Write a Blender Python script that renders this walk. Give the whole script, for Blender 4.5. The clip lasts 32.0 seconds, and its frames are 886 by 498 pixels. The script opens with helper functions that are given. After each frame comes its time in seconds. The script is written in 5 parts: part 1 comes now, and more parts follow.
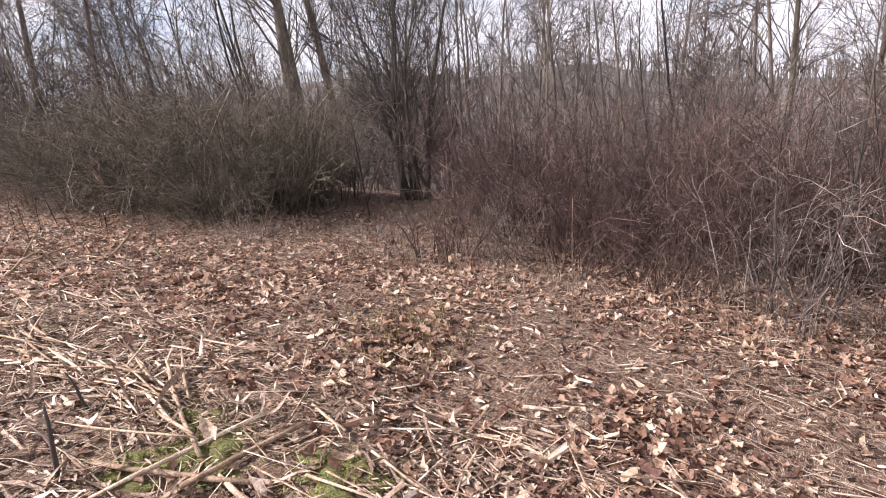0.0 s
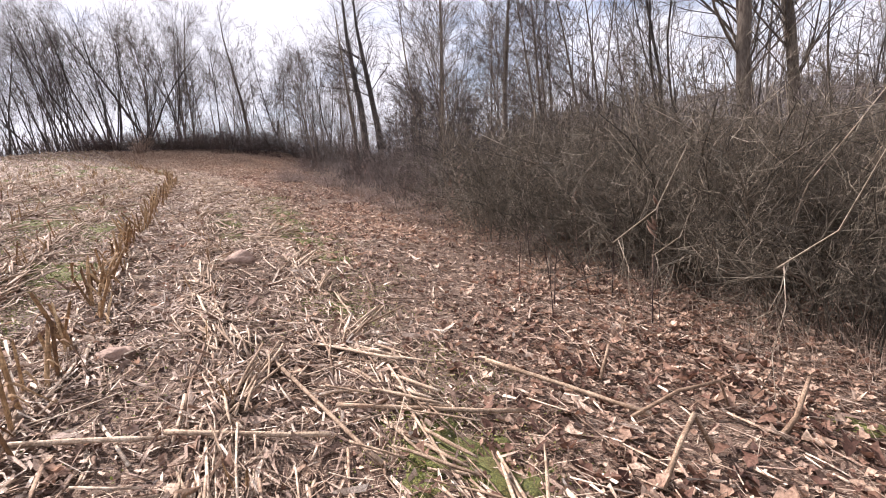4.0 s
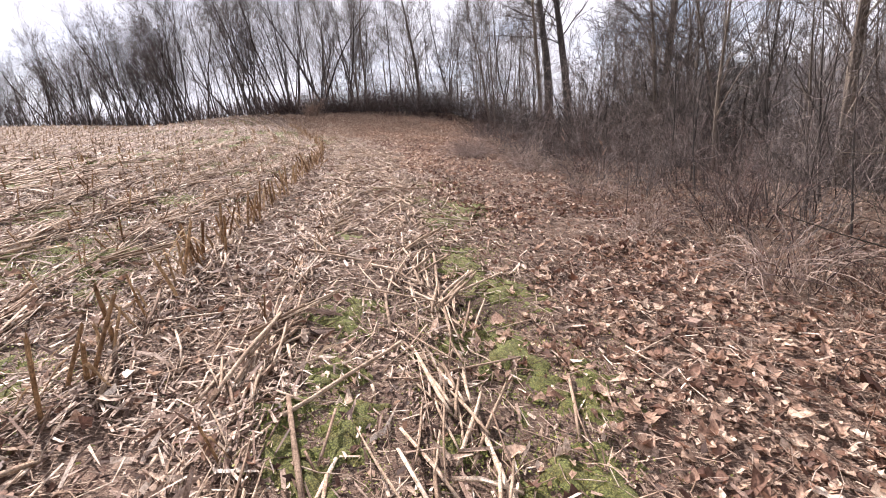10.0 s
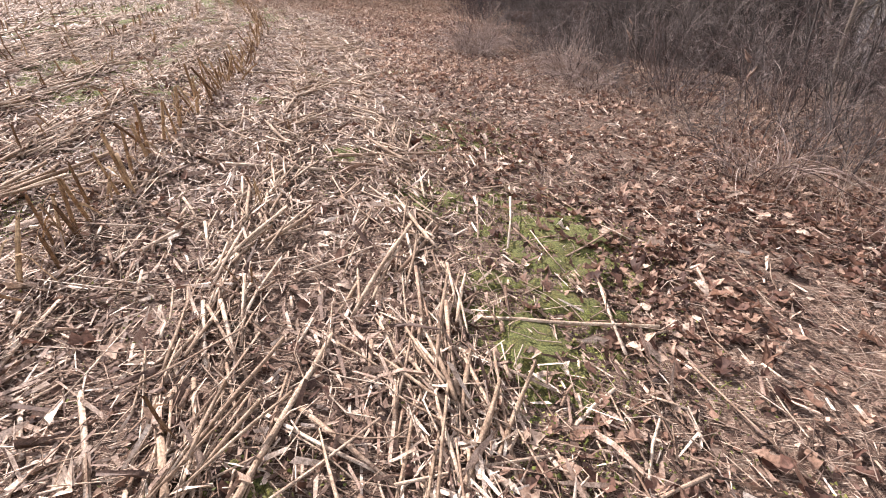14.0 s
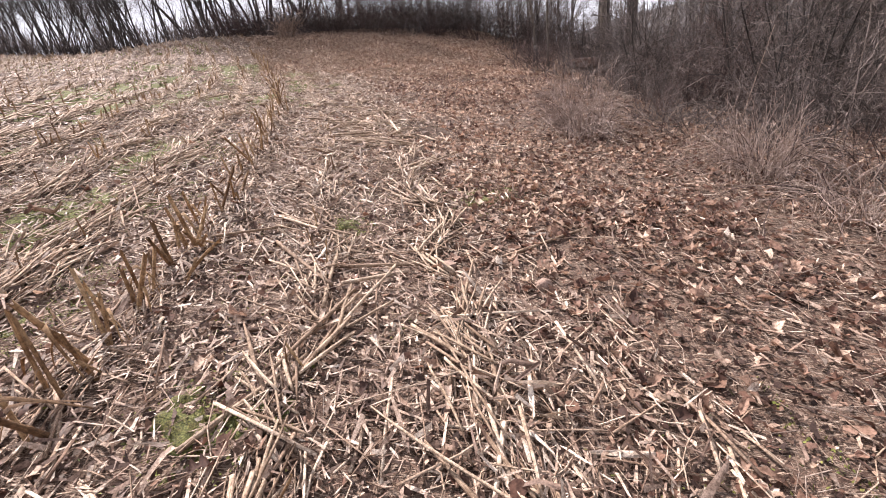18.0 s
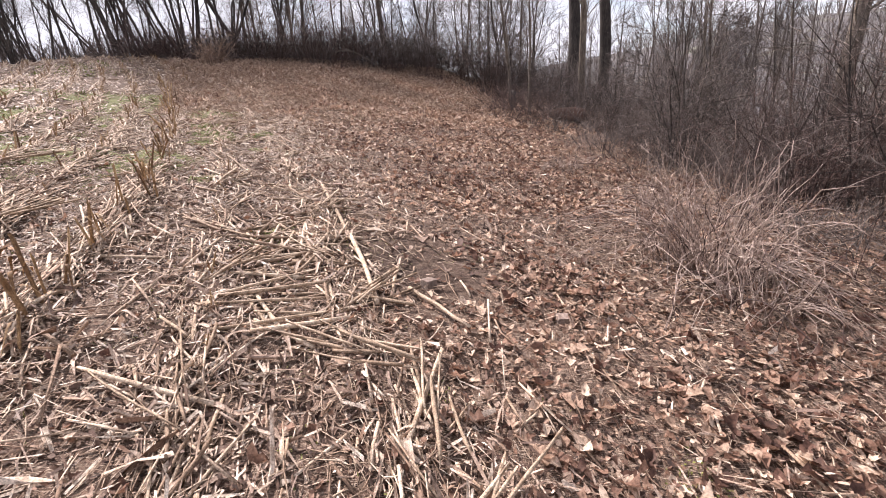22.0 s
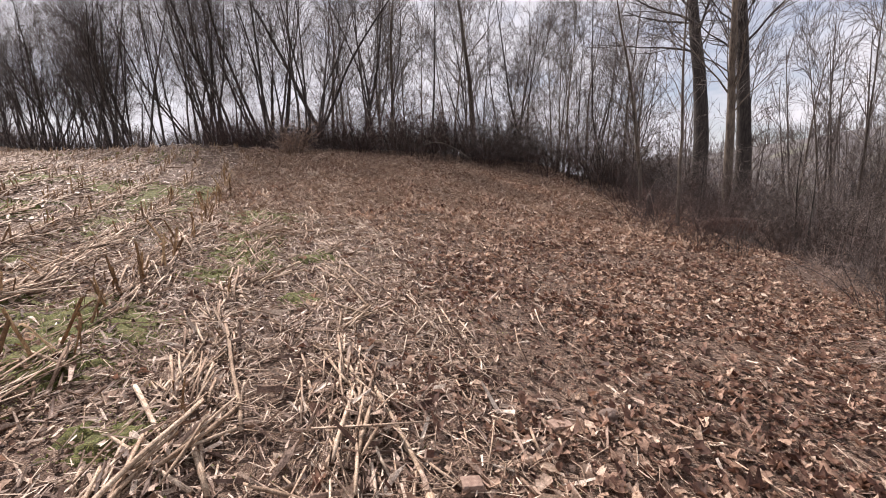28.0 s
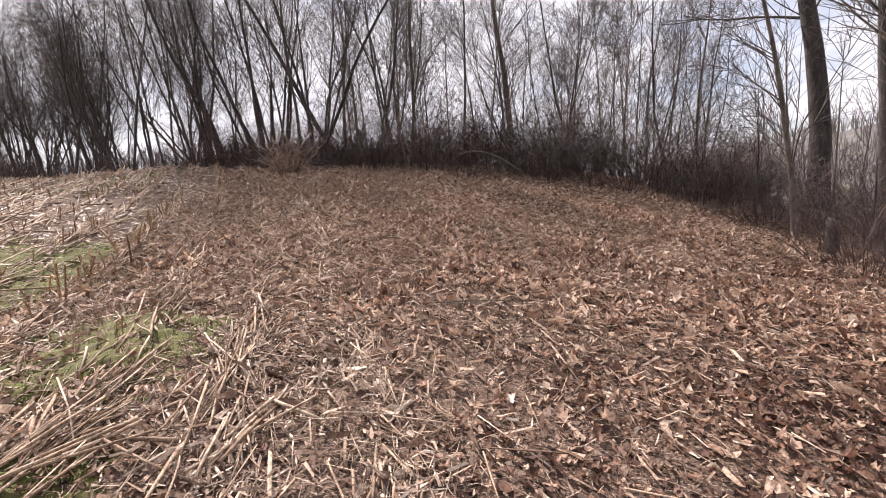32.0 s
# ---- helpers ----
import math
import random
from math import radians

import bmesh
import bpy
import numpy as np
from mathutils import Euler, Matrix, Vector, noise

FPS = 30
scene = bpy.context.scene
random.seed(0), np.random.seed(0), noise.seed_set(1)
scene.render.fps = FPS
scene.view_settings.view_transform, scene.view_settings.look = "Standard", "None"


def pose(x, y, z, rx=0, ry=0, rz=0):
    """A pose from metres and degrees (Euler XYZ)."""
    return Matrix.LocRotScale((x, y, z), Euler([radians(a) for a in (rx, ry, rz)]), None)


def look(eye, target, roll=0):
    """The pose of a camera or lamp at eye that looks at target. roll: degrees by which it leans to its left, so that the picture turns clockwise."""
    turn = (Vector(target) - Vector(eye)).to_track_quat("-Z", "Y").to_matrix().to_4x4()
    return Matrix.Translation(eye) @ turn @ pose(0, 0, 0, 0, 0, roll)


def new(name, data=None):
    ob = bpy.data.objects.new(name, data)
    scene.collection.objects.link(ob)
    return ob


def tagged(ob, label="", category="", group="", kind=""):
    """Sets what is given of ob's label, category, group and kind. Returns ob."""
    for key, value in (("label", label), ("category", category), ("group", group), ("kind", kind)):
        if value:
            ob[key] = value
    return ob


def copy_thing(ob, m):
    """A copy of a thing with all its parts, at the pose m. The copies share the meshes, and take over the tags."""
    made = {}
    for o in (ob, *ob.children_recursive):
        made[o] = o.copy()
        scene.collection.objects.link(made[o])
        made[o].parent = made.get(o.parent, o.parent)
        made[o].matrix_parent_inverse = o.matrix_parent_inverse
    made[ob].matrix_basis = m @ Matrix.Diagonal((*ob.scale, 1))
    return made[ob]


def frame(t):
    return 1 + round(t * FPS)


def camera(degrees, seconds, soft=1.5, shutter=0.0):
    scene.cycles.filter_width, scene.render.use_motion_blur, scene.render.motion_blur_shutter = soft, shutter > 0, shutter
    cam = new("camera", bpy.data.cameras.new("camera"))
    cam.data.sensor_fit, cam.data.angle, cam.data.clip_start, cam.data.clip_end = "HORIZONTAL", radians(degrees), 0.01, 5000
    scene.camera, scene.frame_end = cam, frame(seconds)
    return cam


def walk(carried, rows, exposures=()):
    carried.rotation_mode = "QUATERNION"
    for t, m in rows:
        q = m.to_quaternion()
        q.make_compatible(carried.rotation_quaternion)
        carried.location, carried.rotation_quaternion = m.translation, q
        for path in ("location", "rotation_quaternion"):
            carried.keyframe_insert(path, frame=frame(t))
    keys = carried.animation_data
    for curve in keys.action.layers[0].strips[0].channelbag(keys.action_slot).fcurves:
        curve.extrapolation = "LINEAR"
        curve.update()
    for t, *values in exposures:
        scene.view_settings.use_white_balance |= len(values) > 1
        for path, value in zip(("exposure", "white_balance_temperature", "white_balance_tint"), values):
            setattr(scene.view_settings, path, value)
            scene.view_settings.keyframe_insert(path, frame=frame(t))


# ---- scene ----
cam = camera(86.5, 32.0, soft=1.0)
PATH = [
    (0, (0.174, -0.138, 1.108), (1.866, 0.774, 0.553), -6.1),
    (0.5, (0.182, 0.463, 1.121), (1.694, 1.679, 0.638), -6.9),
    (1, (0.219, 1.091, 1.155), (1.506, 2.558, 0.716), -7.6),
    (1.5, (0.265, 1.682, 1.209), (1.459, 3.221, 0.752), -7.1),
    (2, (0.439, 2.347, 1.215), (1.625, 3.892, 0.761), -6.5),
    (2.5, (0.559, 2.895, 1.274), (1.731, 4.451, 0.823), -6.9),
    (3, (0.593, 3.454, 1.321), (1.722, 5.046, 0.883), -6.5),
    (3.5, (0.584, 4.088, 1.384), (1.581, 5.777, 0.992), -5.9),
    (4, (0.592, 4.660, 1.441), (1.437, 6.440, 1.105), -6.0),
    (4.5, (0.636, 5.302, 1.487), (1.404, 7.121, 1.167), -4.6),
    (6.5, (0.826, 7.728, 1.838), (1.233, 9.668, 1.567), -5.0),
    (7, (0.909, 8.293, 1.852), (1.154, 10.255, 1.549), -5.6),
    (7.5, (1.008, 8.962, 1.870), (1.238, 10.925, 1.563), -6.0),
    (8, (1.050, 9.490, 1.917), (1.272, 11.452, 1.600), -5.8),
    (8.5, (1.120, 10.080, 1.996), (1.360, 12.035, 1.654), -6.1),
    (9, (1.204, 10.677, 2.032), (1.434, 12.631, 1.670), -6.4),
    (9.5, (1.338, 11.231, 2.017), (1.545, 13.183, 1.633), -5.9),
    (10, (1.215, 11.757, 2.020), (1.418, 13.701, 1.593), -5.5),
    (10.5, (1.141, 12.263, 2.043), (1.369, 14.181, 1.523), -5.1),
    (11, (1.107, 12.953, 2.063), (1.411, 14.812, 1.392), -3.2),
    (11.5, (0.993, 13.484, 2.132), (1.311, 15.321, 1.407), -3.1),
    (12, (1.024, 13.900, 2.205), (1.345, 15.725, 1.455), -2.9),
    (12.5, (1.058, 14.387, 2.269), (1.390, 16.203, 1.499), -3.1),
    (13, (1.099, 14.909, 2.342), (1.401, 16.715, 1.540), -3.7),
    (13.5, (1.121, 15.490, 2.385), (1.406, 17.277, 1.535), -3.8),
    (15.5, (1.349, 17.625, 2.425), (1.556, 19.391, 1.509), -5.6),
    (16, (1.292, 18.230, 2.493), (1.411, 20.019, 1.606), -6.8),
    (16.5, (1.172, 18.788, 2.621), (1.193, 20.618, 1.814), -7.3),
    (17, (1.053, 19.268, 2.732), (1.046, 21.119, 1.972), -6.1),
    (17.5, (1.035, 19.799, 2.817), (1.068, 21.655, 2.072), -6.4),
    (18, (1.058, 20.427, 2.842), (1.209, 22.284, 2.114), -6.9),
    (18.5, (1.137, 20.944, 2.832), (1.395, 22.793, 2.114), -5.7),
    (19, (1.172, 21.546, 2.900), (1.449, 23.389, 2.172), -5.0),
    (19.5, (1.232, 22.245, 2.899), (1.516, 24.086, 2.172), -4.2),
    (20, (1.213, 22.702, 2.915), (1.494, 24.543, 2.183), -3.9),
    (20.5, (1.137, 23.192, 2.983), (1.398, 25.038, 2.259), -3.7),
    (21, (1.127, 23.771, 3.021), (1.401, 25.624, 2.320), -2.9),
    (21.5, (1.052, 24.389, 3.062), (1.337, 26.255, 2.402), -3.4),
    (22, (1.045, 24.881, 3.196), (1.449, 26.737, 2.569), -3.6),
    (22.5, (1.135, 25.378, 3.213), (1.885, 27.138, 2.629), -2.7),
    (23, (1.215, 25.670, 3.221), (2.340, 27.239, 2.701), -2.2),
    (23.5, (1.228, 25.715, 3.271), (2.507, 27.178, 2.796), -2.5),
    (24, (1.274, 25.753, 3.256), (2.527, 27.240, 2.786), -2.9),
    (24.5, (1.153, 25.965, 3.263), (2.214, 27.596, 2.800), -3.8),
    (25, (1.098, 26.359, 3.222), (1.954, 28.112, 2.783), -3.6),
    (25.5, (1.054, 26.850, 3.294), (1.720, 28.691, 2.887), -3.2),
    (27.5, (0.863, 28.819, 3.366), (1.145, 30.782, 3.104), -2.7),
    (28, (0.801, 29.456, 3.412), (0.957, 31.435, 3.165), -1.7),
    (28.5, (0.791, 30.032, 3.427), (0.947, 32.010, 3.177), -1.6),
    (29, (0.711, 30.666, 3.500), (0.861, 32.643, 3.242), -1.5),
    (29.5, (0.664, 31.322, 3.576), (0.836, 33.297, 3.313), -1.3),
    (30, (0.685, 31.945, 3.593), (0.860, 33.922, 3.344), -1.8),
    (30.5, (0.707, 32.572, 3.687), (0.863, 34.551, 3.446), -1.6),
    (31, (0.692, 33.285, 3.771), (0.824, 35.268, 3.545), -1.5),
    (31.5, (0.631, 33.987, 3.866), (0.743, 35.974, 3.667), -1.6),
    (32, (0.602, 34.676, 3.983), (0.660, 36.664, 3.774), -3.8),
]
walk(cam, [(t, look(eye, target, roll)) for t, eye, target, roll in PATH], [(0, 1.18, 6500, 19), (1, 1.38, 6500, 19), (2, 1.32, 6500, 19), (4, 1.14, 6500, 19), (7, 1.00, 6500, 19), (8, 1.00, 6500, 19), (10, 1.20, 6500, 19), (12, 1.28, 6500, 19), (13, 1.22, 6500, 19), (16, 1.27, 6500, 19), (18, 1.10, 6500, 19), (20, 1.30, 6500, 19), (22, 1.12, 6500, 19), (23, 0.92, 6500, 19), (24, 1.15, 6500, 19), (25, 1.08, 6500, 19), (28, 0.74, 6750, 19), (30, 1.03, 6750, 19), (31, 1.16, 6750, 19), (32, 1.08, 6750, 19)])

# ---- light ----
SUN_EL, SUN_AZ = 42.0, -30.0          # degrees up, and degrees to the right of straight ahead (+y)
world = bpy.data.worlds.new("sky")
scene.world = world
world.use_nodes = True
wn, wl = world.node_tree.nodes, world.node_tree.links
wn.clear()
w_out = wn.new("ShaderNodeOutputWorld")
w_bg = wn.new("ShaderNodeBackground")
w_sky = wn.new("ShaderNodeTexSky")
w_sky.sky_type = "NISHITA"
w_sky.sun_disc = False
w_sky.sun_elevation = radians(SUN_EL)
w_sky.sun_rotation = radians(SUN_AZ)
w_sky.altitude = 200
w_sky.dust_density = 1.5
w_map = wn.new("ShaderNodeMapping")
w_map.inputs["Scale"].default_value = (1.0, 1.0, 2.6)
w_co = wn.new("ShaderNodeTexCoord")
w_n = wn.new("ShaderNodeTexNoise")
w_n.inputs["Scale"].default_value = 2.6
w_n.inputs["Detail"].default_value = 7
w_n.inputs["Roughness"].default_value = 0.58
w_r = wn.new("ShaderNodeValToRGB")
w_r.color_ramp.elements[0].position, w_r.color_ramp.elements[1].position = 0.29, 0.50
w_mix = wn.new("ShaderNodeMix")
w_mix.data_type = "RGBA"
w_cl = wn.new("ShaderNodeValToRGB")
w_cl.color_ramp.elements[0].color = (6.4, 6.8, 7.6, 1)
w_cl.color_ramp.elements[1].color = (9.0, 9.1, 9.4, 1)
w_n2 = wn.new("ShaderNodeTexNoise")
w_n2.inputs["Scale"].default_value = 5.0
w_n2.inputs["Detail"].default_value = 6
wl.new(w_co.outputs["Generated"], w_map.inputs["Vector"])
wl.new(w_map.outputs["Vector"], w_n.inputs["Vector"])
wl.new(w_map.outputs["Vector"], w_n2.inputs["Vector"])
wl.new(w_n.outputs["Fac"], w_r.inputs["Fac"])
wl.new(w_n2.outputs["Fac"], w_cl.inputs["Fac"])
wl.new(w_r.outputs["Color"], w_mix.inputs["Factor"])
wl.new(w_sky.outputs["Color"], w_mix.inputs["A"])
wl.new(w_cl.outputs["Color"], w_mix.inputs["B"])
wl.new(w_mix.outputs["Result"], w_bg.inputs["Color"])
w_bg.inputs["Strength"].default_value = 0.068
wl.new(w_bg.outputs["Background"], w_out.inputs["Surface"])

sun_data = bpy.data.lights.new("sun", "SUN")
sun_data.energy = 5.0
sun_data.angle = radians(1.2)
sun_data.color = (1.0, 0.95, 0.885)
sun = new("sun", sun_data)
_az, _el = radians(SUN_AZ), radians(SUN_EL)
SUN_WAY = Vector((math.sin(_az) * math.cos(_el), math.cos(_az) * math.cos(_el), math.sin(_el)))
sun.matrix_world = look(SUN_WAY * 60, (0, 0, 0))

# ---- numbers of the plan ----
rng = np.random.default_rng(7)
SLOPE_X, SLOPE_Y = -0.1161, 0.0706
EDGE = np.array([(-14, 5.0), (0, 4.9), (2, 5.4), (4, 5.3), (8, 5.0), (13, 5.0), (17, 5.3), (21, 5.3), (24, 5.5), (28, 6.0), (31, 6.4),
                 (34, 7.6), (37, 9.4), (40, 10.2), (44, 9.8), (47, 8.4), (49, 6.2), (50, 3.0), (50.6, -1.0), (51, -4.0), (53, -9)], float)   # y, x of the field's edge


def smooth(a, b, v):
    s = np.clip((v - a) / (b - a), 0, 1)
    return s * s * (3 - 2 * s)


def edge_x(y):
    e = EDGE[:16]
    return np.interp(y, e[:, 0], e[:, 1])


def hashed(ix, iy, seed):
    h = (ix.astype(np.int64) * 374761393 + iy.astype(np.int64) * 668265263 + seed * 2147483647) & 0xFFFFFFFF
    h = ((h ^ (h >> 13)) * 1274126177) & 0xFFFFFFFF
    return ((h ^ (h >> 16)) & 0xFFFF) / 65535.0


def vnoise(x, y, scale, seed=0):
    x, y = np.asarray(x, float) / scale, np.asarray(y, float) / scale
    ix, iy = np.floor(x), np.floor(y)
    fx, fy = x - ix, y - iy
    fx, fy = fx * fx * (3 - 2 * fx), fy * fy * (3 - 2 * fy)
    a, b = hashed(ix, iy, seed), hashed(ix + 1, iy, seed)
    c, d = hashed(ix, iy + 1, seed), hashed(ix + 1, iy + 1, seed)
    return (a + (b - a) * fx) * (1 - fy) + (c + (d - c) * fx) * fy - 0.5


def row_shift(y):
    """How far the corn rows swing to the left as they run on."""
    return -0.0075 * np.maximum(0, y - 21) ** 2


ROW_GAP, ROW_A = 0.90, -0.42


def row_off(x, y):
    """Distance from the nearest corn row, and that row's number (0 is the tall stubble beside the path)."""
    u = (x - row_shift(y) - ROW_A) / ROW_GAP
    k = np.round(u)
    return (u - k) * ROW_GAP, k


RISE_Y = np.arange(-16.0, 64.0, 0.5)
RISE = np.interp(RISE_Y, [-16, 18.5, 29, 64], [-0.78, 0.06, 0.0, 0.0])        # the field climbs faster over its first half
RISE[4:-4] = np.convolve(RISE, np.ones(9) / 9, "valid")


def height(x, y):
    x, y = np.asarray(x, float), np.asarray(y, float)
    xc = np.clip(x, -36, 7.5)
    far = 51.5 + 0.7 * np.clip(-x - 5, 0, 30)
    yc = np.clip(y, -14, far)
    s = np.clip((xc + 18) / 14, 0, 1.3)
    z = SLOPE_X * xc + SLOPE_Y * yc + np.interp(yc, RISE_Y, RISE) + 0.0042 * np.maximum(0, yc - 34) ** 2 * s - 0.03 * np.maximum(0, -8 - xc)
    z = z - 0.22 * np.clip(x - np.interp(y, [20, 36], [9.5, 7.0]), 0, 40) - 0.07 * np.clip(y - far, 0, 90) - 0.02 * np.clip(-36 - x, 0, 120) - 0.05 * np.clip(-14 - y, 0, 60)
    hill = np.interp(y, [-150, -40, 60, 220, 400], [6, 12, 25, 42, 44])
    z = z + smooth(70, 300, x) * hill * (1 + 0.25 * vnoise(x, y, 70, 3))
    z = z + smooth(100, 240, y - 0.25 * x) * smooth(60, -20, x) * 17 * (1 + 0.2 * vnoise(x, y, 60, 4))
    near = smooth(60, 30, np.abs(y - 20)) * smooth(30, 14, np.abs(x))
    z = z + 0.09 * vnoise(x, y, 3.1, 1) * (0.3 + 0.7 * near) + near * (0.045 * vnoise(x, y, 0.55, 2) + 0.022 * vnoise(x, y, 0.17, 5))
    off, k = row_off(x, y)
    z = z + near * (k <= 2) * 0.035 * np.exp(-(off / 0.2) ** 2)
    return z


# ---- materials ----
def material(name):
    m = bpy.data.materials.new(name)
    m.use_nodes = True
    nodes, links = m.node_tree.nodes, m.node_tree.links
    return m, nodes, links, nodes["Principled BSDF"]


def ramp_node(nodes, stops):
    r = nodes.new("ShaderNodeValToRGB")
    e = r.color_ramp.elements
    while len(e) < len(stops):
        e.new(0.5)
    for el, (p, c) in zip(e, stops):
        el.position, el.color = p, (*c, 1)
    return r


def noise_node(nodes, links, co, scale, detail=5, rough=0.6):
    n = nodes.new("ShaderNodeTexNoise")
    n.inputs["Scale"].default_value, n.inputs["Detail"].default_value, n.inputs["Roughness"].default_value = scale, detail, rough
    links.new(co, n.inputs["Vector"])
    return n


def mix_node(nodes, links, fac, a, b, blend="MIX"):
    m = nodes.new("ShaderNodeMix")
    m.data_type, m.blend_type = "RGBA", blend
    for key, v in (("Factor", fac), ("A", a), ("B", b)):
        if isinstance(v, (int, float)):
            m.inputs[key].default_value = v
        elif isinstance(v, tuple):
            m.inputs[key].default_value = (*v, 1)
        else:
            links.new(v, m.inputs[key])
    return m.outputs["Result"]


def bump_on(nodes, links, bsdf, h, strength, distance):
    b = nodes.new("ShaderNodeBump")
    b.inputs["Strength"].default_value, b.inputs["Distance"].default_value = strength, distance
    links.new(h, b.inputs["Height"])
    links.new(b.outputs["Normal"], bsdf.inputs["Normal"])


def litter_material(name, stops, rough=0.75, grain=90.0, translucent=0.0, stretch=(1, 1, 1), per="island", fibres=False):
    """Dry plant matter: each loose piece takes its own tint, with mottling and fine grain over it."""
    m, nodes, links, bsdf = material(name)
    if per == "island":
        rnd = nodes.new("ShaderNodeNewGeometry").outputs["Random Per Island"]
    else:
        rnd = nodes.new("ShaderNodeObjectInfo").outputs["Random"]
    co = nodes.new("ShaderNodeTexCoord").outputs["Object"]
    mp = nodes.new("ShaderNodeMapping")
    mp.inputs["Scale"].default_value = stretch
    links.new(co, mp.inputs["Vector"])
    r = ramp_node(nodes, stops)
    links.new(rnd, r.inputs["Fac"])
    n1 = noise_node(nodes, links, mp.outputs["Vector"], grain, 4, 0.65)
    n2 = noise_node(nodes, links, co, grain * 0.14, 3, 0.55)
    shade = ramp_node(nodes, [(0.37, (0.42, 0.37, 0.33)), (0.5, (0.9, 0.87, 0.84)), (0.63, (1.3, 1.28, 1.25))])
    links.new(n1.outputs["Fac"], shade.inputs["Fac"])
    stain = ramp_node(nodes, [(0.38, (0.55, 0.48, 0.43)), (0.58, (1.12, 1.12, 1.12))])
    links.new(n2.outputs["Fac"], stain.inputs["Fac"])
    c = mix_node(nodes, links, 0.8, r.outputs["Color"], shade.outputs["Color"], "MULTIPLY")
    c = mix_node(nodes, links, 0.8, c, stain.outputs["Color"], "MULTIPLY")
    relief = n1.outputs["Fac"]
    if fibres:
        # streaks that run along the piece
        mf = nodes.new("ShaderNodeMapping")
        mf.inputs["Scale"].default_value = (11, 330, 1)
        uv = nodes.new("ShaderNodeUVMap")
        links.new(uv.outputs["UV"], mf.inputs["Vector"])
        nf = noise_node(nodes, links, mf.outputs["Vector"], 1.0, 4, 0.7)
        fb = ramp_node(nodes, [(0.32, (0.36, 0.31, 0.28)), (0.5, (0.85, 0.83, 0.80)), (0.7, (1.2, 1.2, 1.2))])
        links.new(nf.outputs["Fac"], fb.inputs["Fac"])
        c = mix_node(nodes, links, 0.9, c, fb.outputs["Color"], "MULTIPLY")
        relief = nf.outputs["Fac"]
    links.new(c, bsdf.inputs["Base Color"])
    bsdf.inputs["Roughness"].default_value = rough
    bsdf.inputs["Specular IOR Level"].default_value = 0.35
    bump_on(nodes, links, bsdf, relief, 0.7 if fibres else 0.4, 0.004)
    if translucent:
        tr = nodes.new("ShaderNodeBsdfTranslucent")
        links.new(c, tr.inputs["Color"])
        ms = nodes.new("ShaderNodeMixShader")
        ms.inputs["Fac"].default_value = translucent
        links.new(bsdf.outputs["BSDF"], ms.inputs[1])
        links.new(tr.outputs["BSDF"], ms.inputs[2])
        links.new(ms.outputs["Shader"], nodes["Material Output"].inputs["Surface"])
    return m


def bark_material(name, dark, light, grain=14.0):
    m, nodes, links, bsdf = material(name)
    co = nodes.new("ShaderNodeTexCoord").outputs["Object"]
    mp = nodes.new("ShaderNodeMapping")
    mp.inputs["Scale"].default_value = (1, 1, 0.22)
    links.new(co, mp.inputs["Vector"])
    n1 = noise_node(nodes, links, mp.outputs["Vector"], grain, 7, 0.7)
    n2 = noise_node(nodes, links, co, 1.3, 3, 0.5)
    r = ramp_node(nodes, [(0.32, dark), (0.66, light)])
    links.new(n1.outputs["Fac"], r.inputs["Fac"])
    st = ramp_node(nodes, [(0.35, (0.7, 0.7, 0.68)), (0.65, (1.15, 1.12, 1.05))])
    links.new(n2.outputs["Fac"], st.inputs["Fac"])
    rnd = nodes.new("ShaderNodeObjectInfo").outputs["Random"]
    tint = ramp_node(nodes, [(0.0, (0.8, 0.78, 0.78)), (1.0, (1.2, 1.16, 1.1))])
    links.new(rnd, tint.inputs["Fac"])
    c = mix_node(nodes, links, 0.85, r.outputs["Color"], st.outputs["Color"], "MULTIPLY")
    c = mix_node(nodes, links, 1.0, c, tint.outputs["Color"], "MULTIPLY")
    links.new(c, bsdf.inputs["Base Color"])
    bsdf.inputs["Roughness"].default_value = 0.88
    bsdf.inputs["Specular IOR Level"].default_value = 0.25
    bump_on(nodes, links, bsdf, n1.outputs["Fac"], 0.7, 0.03)
    return m


